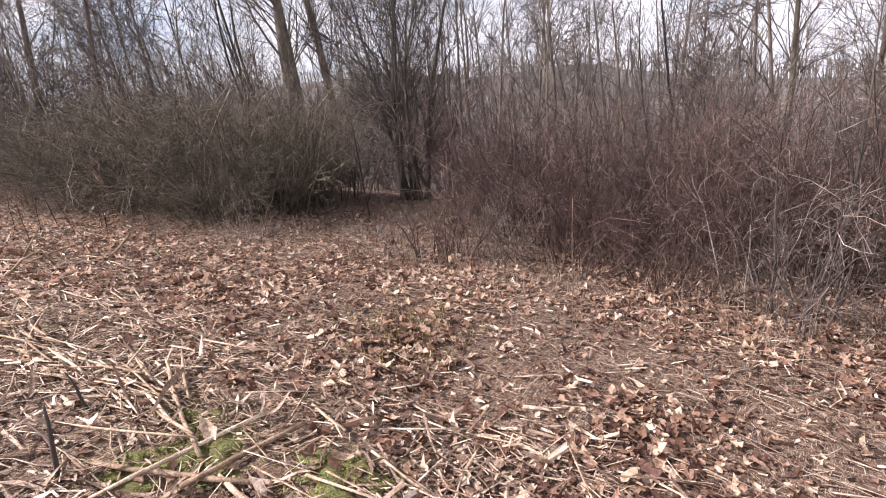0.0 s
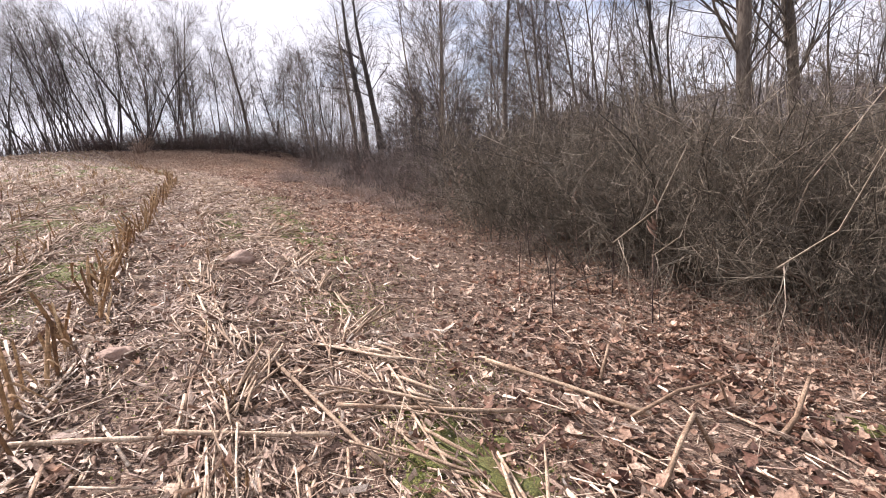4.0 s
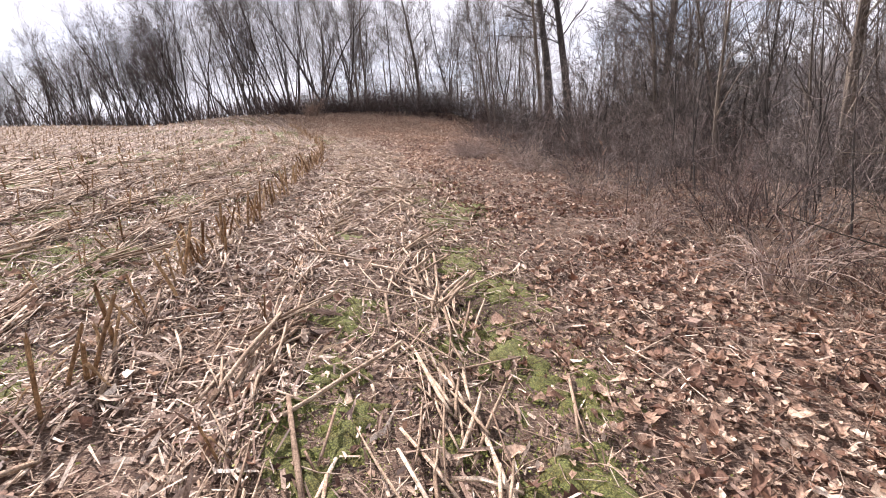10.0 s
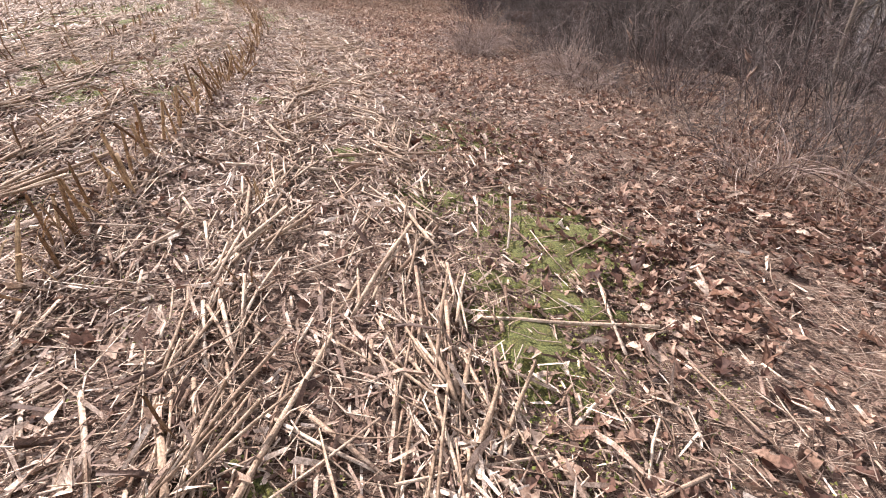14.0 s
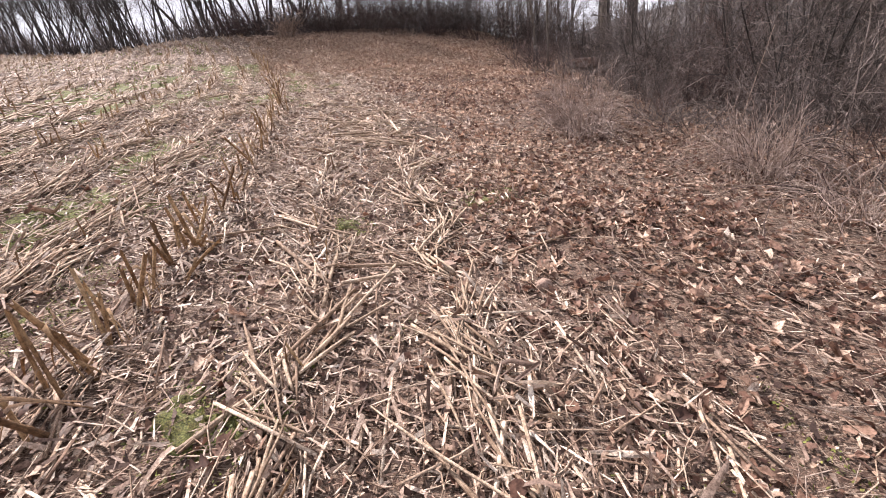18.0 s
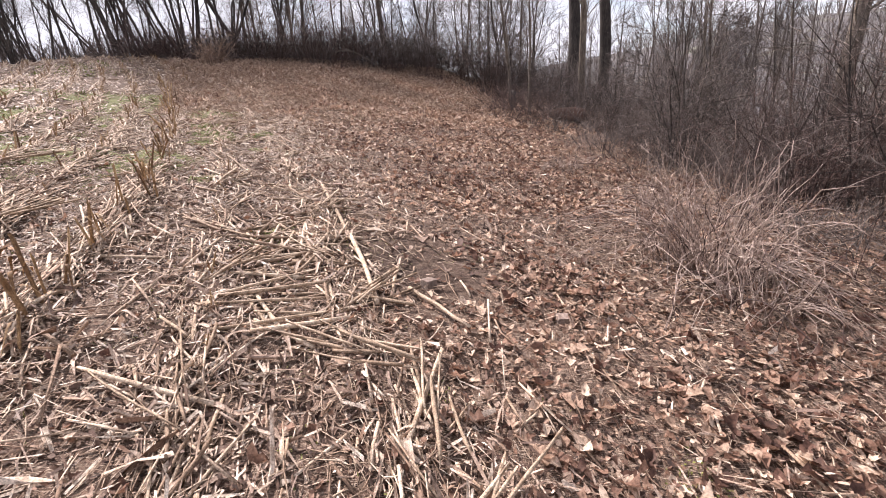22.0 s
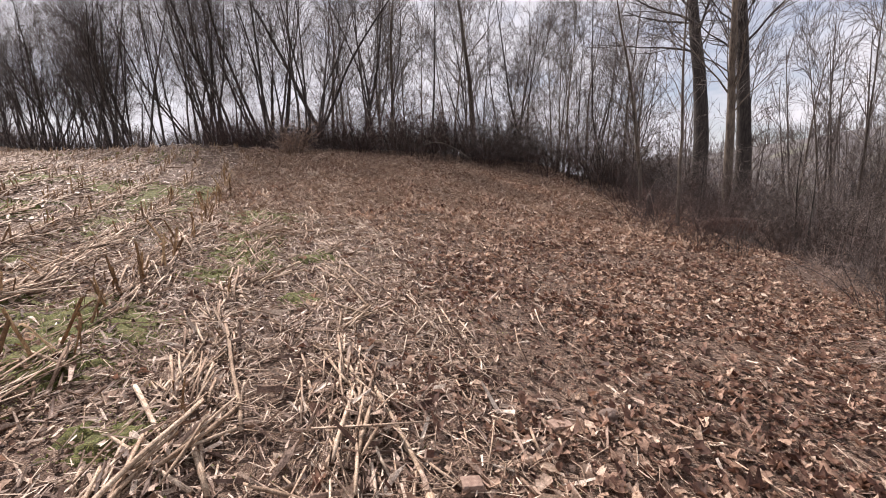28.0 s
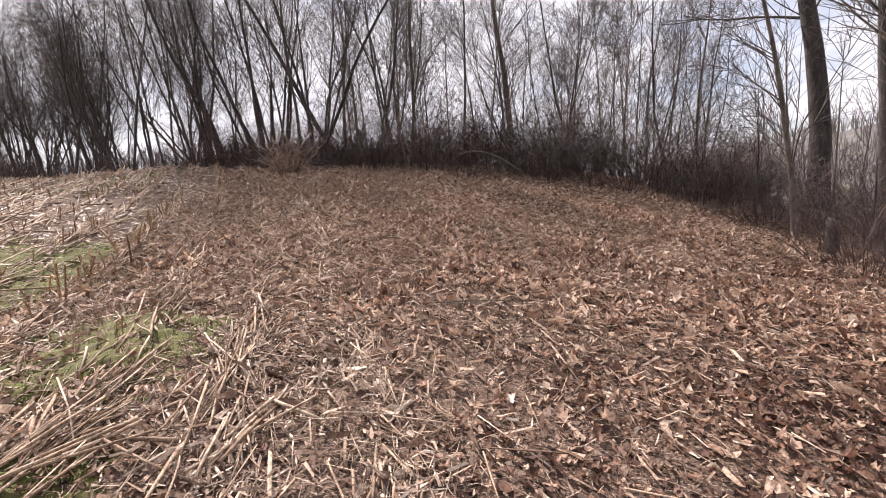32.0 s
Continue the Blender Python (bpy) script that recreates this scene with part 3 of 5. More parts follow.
trees.plant("slim_b", 8.5, 42.2, 130, 0.8)
trees.plant("bushy", 9.6, 5.45, 15, 1.0)
trees.plant("bushy_thin", 9.3, 29.4, 100, 0.85)
trees.plant("bushy_thin", 12.4, 31.6, 40, 1.1)
trees.plant("bushy_thin", 11.0, 27.6, 250, 1.0)
trees.plant("bushy_thin", 8.4, 33.8, 300, 0.7)
trees.plant("bushy", 15.15, 29.68, 260, 0.85)
trees.plant("bushy", 12.82, 27.71, 40, 0.7)
trees.plant("tall_b", 12.6, 22.5, 200, 0.75)
for k, (kind, x, y, size) in enumerate((("slim_c", 12.5, 3.2, 0.8), ("slim_c", 13.6, 1.4, 0.9), ("bushy_thin", 11.8, -0.4, 0.8), ("slim_b", 14.6, 6.2, 0.8), ("slim_c", 12.9, 8.9, 0.8),
                                        ("slim_c", 13.2, 4.8, 1.0), ("slim_b", 14.6, 3.4, 1.0), ("slim_c", 12.4, -1.8, 1.0), ("slim_b", 15.6, 7.0, 1.0), ("slim_c", 14.2, 0.2, 1.1), ("slim_c", 16.5, 4.6, 1.2), ("slim_c", 11.2, 15.6, 0.9),
                                        ("slim_c", 11.6, 18.4, 0.9), ("slim_c", 11.8, 16.6, 1.1), ("slim_b", 14.4, 21.2, 1.0), ("slim_c", 10.4, 24.2, 1.0), ("slim_b", 12.8, 20.0, 1.1), ("slim_c", 13.6, 24.6, 0.9), ("slim_c", 13.4, 17.6, 1.2))):
    trees.plant(kind, x, y, 67 * k % 360, size, (k * 5) % 7 - 3, "woods on the slope")
g = np.random.default_rng(31)
# the dark tree line past the end of the field
for s in np.linspace(0, 1.45, 92):
    x = -4.0 - 32 * s + g.normal() * 0.7
    y = 53.3 + 20.5 * s + abs(g.normal()) * 3.2
    kind = ("dark_a", "dark_b", "dark_a", "dark_b", "multi_a", "multi_b")[g.integers(6)]
    trees.plant(kind, x, y, g.uniform(0, 360), g.uniform(0.8, 1.25) * (1 - 0.25 * s), -5 + g.normal() * 8, "tree line past the field")
# trees behind the far hedge
for k in range(36):
    x = g.uniform(-4, 18)
    trees.plant(("slim_a", "slim_b", "dark_b", "multi_b", "slim_c")[g.integers(5)], x, 53.5 + 0.25 * abs(x) + g.uniform(0, 12), g.uniform(0, 360), g.uniform(0.9, 1.3), g.normal() * 3, "trees behind the hedge")
# woods on the slope below the hedge
for k in range(84):
    y = -14 + 68 * (k + g.uniform(0, 1)) / 84
    x = float(edge_x(y)) + (11.5 if -2 < y < 14.5 else 4.2) + g.uniform(0, 1) ** 1.3 * 22
    trees.plant(("slim_a", "slim_b", "slim_c", "slim_b", "multi_b", "slim_c", "bushy_thin")[g.integers(7)], x, y, g.uniform(0, 360), g.uniform(0.75, 1.1), g.normal() * 4, "woods on the slope")


def build_shrub(name, label, seed, h, wide, stems, sub, fine, mat, twig_r=0.0045, arch=0.06, crook=0.2):
    g = np.random.default_rng(seed)
    st = np.zeros((stems, 6, 3))
    ang = g.uniform(0, 2 * np.pi, stems)
    out = g.uniform(0.05, 1, stems) ** 0.7
    st[:, 0, :2] = np.stack([np.cos(ang), np.sin(ang)], -1) * (0.3 * wide * out)[:, None]
    st[:, 0, 2] = -0.08
    way = unit(np.stack([np.cos(ang) * out * wide * 0.5, np.sin(ang) * out * wide * 0.5, np.full(stems, h * 0.9)], -1))
    ln = h * g.uniform(0.55, 1.15, stems)
    for k in range(1, 6):
        st[:, k] = st[:, k - 1] + way * (ln / 5)[:, None]
        way = unit(way + g.normal(size=way.shape) * crook + np.stack([np.cos(ang), np.sin(ang), -0.6 + 0 * ang], -1) * arch * out[:, None])
    l2, t2, o2 = branches(g, st, sub, 0.1, 1.0, h * 0.42, (25, 80), 0.05, 4, 0.32, 0.45)
    l3, t3, o3 = branches(g, l2, fine, 0.05, 1.0, h * 0.15, (25, 80), 0.02, 3, 0.4, 0.3)
    root = tagged(new(name), label, "shrub")
    tagged(part("stem_clump", mesh_data("stem_clump", *tubes(st, taper(g.uniform(0.006, 0.012, stems), 6, 0.35), 3), mat), root, "thin woody stems"), kind="stuff")
    tw = joined([tubes(l2, taper(np.full(len(l2), twig_r * 1.2), 4, 0.5), 3), tubes(l3, taper(np.full(len(l3), twig_r * 0.8), 3, 0.5), 3)])
    tagged(part("twig_tangle", mesh_data("twig_tangle", *tw, mat), root, "tangle of fine leafless twigs"), kind="stuff")
    return root


THICK = "dense leafless grey-brown shrub of tangled twigs"
HEDGE = "leafless brown hedge shrub with thin upright stems"
CANES = "low thicket of reddish leafless canes"
shrubs = Stock()
shrubs.kinds = {
    "thick_a": build_shrub("thicket_shrub", THICK, 41, 2.5, 2.2, 24, 7, 7, MAT_OLIVE, 0.0029, 0.06, 0.24),
    "thick_b": build_shrub("thicket_shrub", THICK, 42, 2.3, 2.4, 24, 7, 7, MAT_OLIVE, 0.0029, 0.06, 0.24),
    "mid_a": build_shrub("hedge_shrub", HEDGE, 43, 1.7, 1.6, 24, 6, 4, MAT_BRUSH, 0.0026),
    "red_a": build_shrub("red_brush", "dense leafless reddish-brown shrub of fine twigs", 48, 2.3, 2.0, 24, 6, 6, MAT_CANE, 0.0029),
    "grey_a": build_shrub("grey_brush", "dense leafless grey shrub of tangled crooked twigs", 51, 2.3, 2.3, 24, 7, 6, MAT_BRUSH, 0.0028, 0.1, 0.28),
    "pale": build_shrub("pale_shrub", "low pale tan dead shrub before the hedge", 49, 1.5, 1.1, 30, 5, 4, MAT_RUST, 0.005),
    "low_a": build_shrub("low_brush", "low sprawling leafless brush of crooked stems", 50, 0.8, 2.2, 24, 5, 4, MAT_BRUSH, 0.003, 0.3, 0.32),
    "mid_b": build_shrub("hedge_shrub", HEDGE, 44, 1.6, 1.9, 24, 6, 4, MAT_CANE, 0.0026),
    "back": build_shrub("back_brush", "thin leafless grey brush on the slope", 47, 2.4, 2.2, 18, 5, 3, MAT_BRUSH, 0.006),
    "cane_a": build_shrub("cane_thicket", CANES, 45, 1.15, 1.5, 28, 4, 3, MAT_CANE, 0.003),
    "cane_b": build_shrub("cane_thicket", CANES, 46, 1.0, 1.6, 28, 4, 3, MAT_CANE, 0.003),
}


def along_edge(s):
    """Place at s metres along the field's edge, and the way outwards from the field."""
    p = EDGE[:, ::-1]
    seg = np.linalg.norm(np.diff(p, axis=0), axis=1)
    cum = np.r_[0, np.cumsum(seg)]
    i = int(np.clip(np.searchsorted(cum, s) - 1, 0, len(seg) - 1))
    d = (p[i + 1] - p[i]) / seg[i]
    return p[i] + d * (s - cum[i]), np.array([d[1], -d[0]])


EDGE_LEN = float(np.linalg.norm(np.diff(EDGE, axis=0), axis=1).sum())
g = np.random.default_rng(52)
for depth, gap in ((0.5, 0.85), (2.0, 1.15), (3.6, 1.5), (6.0, 2.3)):
    s = 2.0
    while s < EDGE_LEN - 0.5:
        (px, py), (ox, oy) = along_edge(s + g.normal() * 0.2)
        d = depth + g.normal() * 0.3
        thick = 6.3 < py < 14.0
        size = g.uniform(0.6, 1.15)
        if depth < 1:
            kind = ("thick_a", "thick_b", "mid_a", "low_a")[g.integers(4)] if thick else ("cane_a", "cane_b", "low_a", "cane_a", "mid_a", "low_a")[g.integers(6)]
        else:
            kind = ("thick_a", "thick_b")[g.integers(2)] if thick else ("mid_a", "mid_b", "red_a", "grey_a", "grey_a")[g.integers(5)]
            if 35 < py < 43 and depth < 3:
                kind, size = (("low_a", "cane_b") if py < 39 else ("mid_b", "red_a"))[g.integers(2)], size * 0.8
            if py < 4.2:
                kind = "red_a"
            size *= 0.9 if 39 < py < 46 else (1.15 if thick or 24 < py < 37 else 1.0)
            if depth > 3:
                kind = "back"
        if not (depth < 5 and 3.9 < py < 6.4):
            shrubs.plant(kind, px + ox * d, py + oy * d, g.uniform(0, 360), size, g.normal() * 5, "brush along the field edge")
        s += gap * g.uniform(0.75, 1.3)


# the rounded thicket beside the start of the path
for k in range(26):
    x, y = 5.7 + 3.0 * g.uniform(), 6.8 + 6.8 * (k + g.uniform()) / 26
    shrubs.plant(("thick_a", "thick_b")[k % 2], x, y, g.uniform(0, 360), g.uniform(1.0, 1.25), g.normal() * 4, "brush along the field edge")
for k in range(16):
    x, y = 6.2 + 3.0 * g.uniform(), -3.0 + 6.0 * (k + g.uniform()) / 16
    shrubs.plant("red_a", x, y, g.uniform(0, 360), g.uniform(0.9, 1.15), g.normal() * 4, "brush along the field edge")
# matted low brush and grey shrubs below the clump of canes
for k in range(14):
    x, y = 6.4 + 4.6 * g.uniform(), 26.8 + 8.5 * (k + g.uniform()) / 14
    shrubs.plant(("low_a", "grey_a", "low_a", "mid_a")[k % 4], x, y, g.uniform(0, 360), g.uniform(0.8, 1.15), g.normal() * 6, "brush along the field edge")
# denser brush round the gap by the bushy tree, and where the edge turns at the far end
for k, (kind, x, y, size) in enumerate((("thick_a", 6.6, 7.2, 1.15), ("thick_b", 7.5, 7.0, 1.2), ("thick_a", 8.4, 7.1, 1.2), ("thick_b", 9.2, 7.3, 1.15), ("thick_a", 7.9, 8.2, 1.25), ("thick_b", 8.8, 8.4, 1.25), ("red_a", 8.5, 3.5, 1.1),
                                        ("red_a", 9.4, 3.9, 1.1), ("red_a", 9.0, 2.8, 1.2), ("mid_b", 6.6, 40.0, 0.8), ("red_a", 7.3, 39.4, 0.7), ("mid_b", 7.2, 41.6, 0.9), ("red_a", 7.9, 42.3, 0.8), ("mid_b", 6.9, 38.9, 0.7), ("mid_a", 8.1, 39.2, 0.8))):
    shrubs.plant(kind, x, y, 83 * k % 360, size, (3 * k) % 7 - 3, "brush along the field edge")
# low brush at the foot of the far tree line
for k in range(46):
    s = (k + g.uniform()) / 46
    shrubs.plant(("mid_a", "back", "mid_b")[g.integers(3)], -5 - 32 * s, 53.2 + 20.5 * s + g.uniform(0, 2.5), g.uniform(0, 360), g.uniform(0.75, 1.15), g.normal() * 4, "brush along the field edge")
# a second, darker brush wall where the hedge closes the far end
shrubs.plant("pale", -3.8, 50.3, 0, 1.15, 0, "", 0.04)
for k in range(30):
    x = -8.5 + 13 * (k + g.uniform(0, 0.8)) / 30
    y = float(np.interp(x, [-9, -4, -1, 2.4, 5.2, 9], [53.6, 51.4, 50.9, 50.3, 48.8, 46.5])) + 0.4 + abs(g.normal()) * 0.8
    shrubs.plant(("mid_b", "red_a", "mid_b", "mid_a")[g.integers(4)], x, y, g.uniform(0, 360), g.uniform(1.0, 1.4), g.normal() * 4, "brush along the field edge")
# the grey brush wall behind the edge at the far end
for k in range(44):
    (px, py), (ox, oy) = along_edge(EDGE_LEN * (0.62 + 0.3 * (k + g.uniform(0, 1)) / 44))
    d = g.uniform(2.2, 6.5)
    shrubs.plant(("grey_a", "mid_a", "grey_a", "back")[g.integers(4)], px + ox * d, py + oy * d, g.uniform(0, 360), g.uniform(0.95, 1.45), g.normal() * 5, "brush along the field edge")
# brush that closes the far corner of the edge
for k in range(24):
    x, y = 4.0 + 10.0 * (k + g.uniform()) / 24, 50.2 - 0.28 * max(0.0, 10.0 * k / 24 - 3.0) + 2.6 * g.uniform()
    shrubs.plant(("grey_a", "back", "back", "mid_a")[k % 4], x, y, g.uniform(0, 360), g.uniform(0.9, 1.25), g.normal() * 5, "brush along the field edge")
# brush further down the slope
for k in range(64):
    (px, py), (ox, oy) = along_edge(EDGE_LEN * 0.86 * (k + g.uniform(0, 1)) / 64)
    d = g.uniform(7.5, 17)
    shrubs.plant("back", px + ox * d, py + oy * d, g.uniform(0, 360), g.uniform(1.1, 1.9), g.normal() * 4, "brush down the slope")
# saplings in and behind the brush
for k in range(74):
    (px, py), (ox, oy) = along_edge(EDGE_LEN * (k + g.uniform(0, 1)) / 74)
    d = g.uniform(1.3, 5.0)
    trees.plant(("sapling_a", "sapling_b")[g.integers(2)], px + ox * d, py + oy * d, g.uniform(0, 360), g.uniform(0.7, 1.35), g.normal() * 7, "saplings in the brush")


# far woods on the opposite hillside
def build_far_woods():
    g = np.random.default_rng(71)
    n = 3800
    x, y = 55 + 260 * g.uniform(0, 1, n) ** 0.8, g.uniform(-150, 420, n)
    x[:1100], y[:1100] = g.uniform(-160, 60, 1100), g.uniform(130, 300, 1100)
    z = height(x, y)
    h = g.uniform(6, 12, n)
    trunk = np.stack([np.stack([x, y, z - 0.5], -1), np.stack([x + g.normal(size=n) * 0.5, y, z + h * 0.5], -1), np.stack([x + g.normal(size=n) * 0.8, y + g.normal(size=n) * 0.6, z + h], -1)], 1)
    limb, t, o = branches(g, trunk, 4, 0.25, 0.9, 4.0, (25, 50), 0.3, 2, 0.1, 0.4)
    v, f = joined([tubes(trunk, np.full(n, 0.16)[:, None] * np.array([1, 0.7, 0.25]), 3), tubes(limb, np.full(len(limb), 0.09)[:, None] * np.array([1, 0.4]), 3)])
    tagged(new("far_woods", mesh_data("far_woods", v, f, MAT_TWIG)), "bare grey woods on the far hillside", "woods", kind="stuff")


build_far_woods()


# bare woods that fill the slope and the valley floor
def build_slope_woods():
    g = np.random.default_rng(73)
    n = 420
    y = g.uniform(-30, 95, n)
    x = np.maximum(edge_x(y) + 16, 22) + 42 * g.uniform(0, 1, n) ** 1.2
    z = height(x, y)
    h = g.uniform(7, 13, n)
    lean = g.normal(size=(n, 2)) * 0.6
    trunk = np.stack([np.stack([x + lean[:, 0] * k, y + lean[:, 1] * k, z - 0.4 + (h + 0.4) * k], -1) for k in (0, 0.33, 0.66, 1.0)], 1)
    limb, t1, o1 = branches(g, trunk, 9, 0.12, 0.95, 4.2, (20, 50), 0.28, 4, 0.1, 0.5)
    twig, t2, o2 = branches(g, limb, 4, 0.15, 1.0, 1.7, (20, 55), 0.15, 2, 0.1, 0.3)
    v, f = joined([tubes(trunk, np.full(n, 0.085)[:, None] * np.array([1, 0.8, 0.55, 0.2]), 4), tubes(limb, np.full(len(limb), 0.03)[:, None] * np.array([1, 0.8, 0.6, 0.4]), 3), tubes(twig, np.full(len(twig), 0.014)[:, None] * np.array([1, 0.5]), 3)])
    tagged(new("slope_woods", mesh_data("slope_woods", v, f, MAT_TWIG)), "bare grey woods filling the valley below the field", "woods", kind="stuff")


build_slope_woods()


# ---- plant litter on the field ----
def scattered(g, n, x0, x1, y0, y1, weight):
    """n places in a rectangle, as dense as weight(x, y) from 0 to 1 says."""
    xs, ys = [], []
    have = 0
    while have < n:
        x, y = g.uniform(x0, x1, n), g.uniform(y0, y1, n)
        ok = g.uniform(0, 1, n) < weight(x, y)
        xs.append(x[ok])
        ys.append(y[ok])
        have += int(ok.sum())
    return np.concatenate(xs)[:n], np.concatenate(ys)[:n]


def lying(x, y, ln, yaw, pitch, points, bend, lift):
    """Polylines of pieces that lie on the ground, middle at x, y."""
    t = np.linspace(-0.5, 0.5, points)
    yaws = yaw[:, None] + bend[:, None] * t[None]
    px = x[:, None] + np.cos(yaws) * (ln[:, None] * t[None])
    py = y[:, None] + np.sin(yaws) * (ln[:, None] * t[None])
    za, zb = height(px[:, 0], py[:, 0]), height(px[:, -1], py[:, -1])
    pz = za[:, None] + (zb - za)[:, None] * (t[None] + 0.5)
    pz = pz + np.maximum(0, height(x, y) - (za + zb) / 2)[:, None]
    pz = pz + lift[:, None] + np.sin(pitch)[:, None] * ln[:, None] * (t[None] + 0.5)
    return np.stack([px, py, pz], -1)


def capped(p, r, sides):
    """Tubes with closed ends where they have four sides."""
    v, f = tubes(p, r, sides)
    n, s, _ = p.shape
    if sides == 4:
        a = np.arange(n) * s * 4
        f = np.concatenate([f, np.stack([a + 3, a + 2, a + 1, a], -1), np.stack([a, a + 1, a + 2, a + 3], -1) + (s - 1) * 4])
    return v, f


def in_field(x, y):
    return smooth(0.35, -0.45, x - 0.75 * row_shift(y) - 2.0 + 0.6 * vnoise(x, y, 1.7, 21)) * smooth(46, 41, y + 0.35 * x + 2 * vnoise(x, y, 3, 23))


MOSS = [(1.9, 17.7, 0.3), (0.7, 16.9, 0.15), (1.8, 16.1, 0.3), (1.95, 25.0, 0.2), (2.2, 20.9, 0.2), (-1.7, 22.2, 0.3), (0.9, 14.9, 0.2), (1.3, 4.5, 0.2), (1.5, 8.8, 0.25), (1.46, 6.5, 0.25), (1.28, 2.0, 0.2), (1.77, 10.9, 0.25), (2.0, 15.3, 0.22),
        (0.8, 14.1, 0.15), (-1.9, 38.6, 0.3), (-1.0, 35.1, 0.2), (-1.25, 34.6, 0.2), (-1.55, 32.8, 0.2), (0.37, 29.35, 0.15), (-1.0, 10.75, 0.3), (1.4, 1.2, 0.15), (1.7, 13.2, 0.3), (1.6, 19.2, 0.2), (-1.0, 13.5, 0.3), (-1.9, 16.0, 0.35),
        (-1.73, 33.07, 0.3), (-0.6, 31.66, 0.12), (2.23, 20.8, 0.3), (-1.24, 22.5, 0.25), (1.04, 20.1, 0.12), (0.78, 13.64, 0.2), (1.66, 14.4, 0.3), (-1.55, 13.96, 0.35), (-0.88, 14.07, 0.25), (1.77, 12.15, 0.3), (0.77, 12.5, 0.2),
        (2.3, 18.6, 0.35), (-0.21, 33.9, 0.12), (-1.94, 14.4, 0.4), (3.61, 5.91, 0.12), (-1.57, 38.5, 0.3), (-3.4, 39.9, 0.35), (-1.8, 19.0, 0.35), (-1.9, 27.5, 0.35), (-2.8, 18.0, 0.4), (-2.7, 24.0, 0.4),
        (-1.87, 38.40, 0.35), (-1.46, 36.53, 0.25), (-1.27, 35.73, 0.25), (-1.01, 35.28, 0.2), (-0.39, 35.55, 0.15), (-1.59, 32.88, 0.3), (-1.46, 32.26, 0.25), (-3.99, 40.96, 0.35), (-1.95, 38.03, 0.3), (0.64, 24.25, 0.12), (0.19, 22.07, 0.15), (-1.89, 24.22, 0.25), (-5.72, 32.64, 0.5), (-0.96, 13.91, 0.3), (-1.10, 13.23, 0.3), (-1.38, 16.03, 0.35), (-2.21, 13.94, 0.3), (1.91, 12.03, 0.3), (1.91, 14.06, 0.25)]


def moss_spots(x, y):
    return np.clip(4.0 * (vnoise(x, y, 0.9, 51) + 0.6 * vnoise(x, y, 0.24, 52) - 0.05), 0, 1)


def moss_weight(x, y):
    off, k = row_off(x, y)
    between = np.exp(-((np.abs(off) - 0.45) / 0.25) ** 2)
    belt = ((x > 1.2) & (y > 7) & (y < 27)) | (x < -0.8)
    w = 0.8 * (0.2 + 0.8 * between) * moss_spots(x, y) * (x < 2.6 + 0.8 * row_shift(y)) * np.where(belt, 1.0, 0.16)
    for mx, my, r in MOSS:
        w = np.maximum(w, np.clip(1.5 * np.exp(-((x - mx) ** 2 + 0.6 * (y - my) ** 2) / (1.35 * r) ** 2) * (0.75 + 1.4 * vnoise(x, y, 0.11, 53)), 0, 1))
    return w


def stalk_weight(x, y):
    off, k = row_off(x, y)
    tops = np.exp(-(off / 0.17) ** 2)
    return in_field(x, y) * (0.22 + 0.78 * tops) * np.clip(0.75 + 1.3 * vnoise(x, y, 0.8, 22), 0.1, 1) * (1 - 0.8 * moss_weight(x, y)) + 0.03 * (x < edge_x(y))


def row_yaw(y):
    return np.arctan2(1.0, -0.015 * np.maximum(0, y - 21))


g = np.random.default_rng(61)


def litter(name, label, n, box, weight, lens, rads, mat, points, sides, aligned, lift, steep, curl=0.15, flat=1.0):
    x, y = scattered(g, n, *box, weight)
    ln = lens[0] + (lens[1] - lens[0]) * g.uniform(0, 1, n) ** 1.8
    on_row = np.exp(-(row_off(x, y)[0] / 0.2) ** 2)
    yaw = np.where(g.uniform(0, 1, n) < aligned * (0.5 + 1.2 * on_row) + 0.35 * (x < -0.9), row_yaw(y) - 0.12 * (x < -0.9) + g.normal(size=n) * 0.24, g.uniform(0, np.pi * 2, n))
    pitch = np.abs(g.normal(size=n)) * steep
    p = lying(x, y, ln, yaw, pitch, points, g.normal(size=n) * curl, g.uniform(*lift, n))
    rr = g.uniform(*rads, n)[:, None] * g.uniform(0.8, 1.1, (n, points))
    v, f = capped(p, rr, sides)
    uv = tube_uv(n, points, sides, 0.12, 2 if sides == 4 else 0)
    if flat != 1.0:
        mid = np.repeat(p.reshape(-1, 3), sides, axis=0)
        v[:, 2] = mid[:, 2] + (v[:, 2] - mid[:, 2]) * flat
    return tagged(new(name, mesh_data(name, v, f, mat, False, uv)), label, "plant litter", kind="stuff")


litter("corn_stalk_litter", "pale broken corn stalks lying on the soil", 15000, (-5, 3.2, -2, 46), stalk_weight, (0.07, 0.62), (0.003, 0.0105), MAT_STALK, 3, 4, 0.5, (0.010, 0.034), 0.06, 0.08, 0.55)
litter("flattened_stalks", "long bleached corn stalks combed flat along the rows", 7000, (-5, -0.75, 4, 46), lambda x, y: np.exp(-(row_off(x, y)[0] / 0.15) ** 2) * np.clip(0.75 + 1.2 * vnoise(x, y, 1.3, 65), 0.15, 1) * (1 - 0.85 * moss_weight(x, y)), (0.3, 0.95), (0.005, 0.011), MAT_STALK, 3, 4, 0.8, (0.015, 0.06), 0.05, 0.06, 0.6)
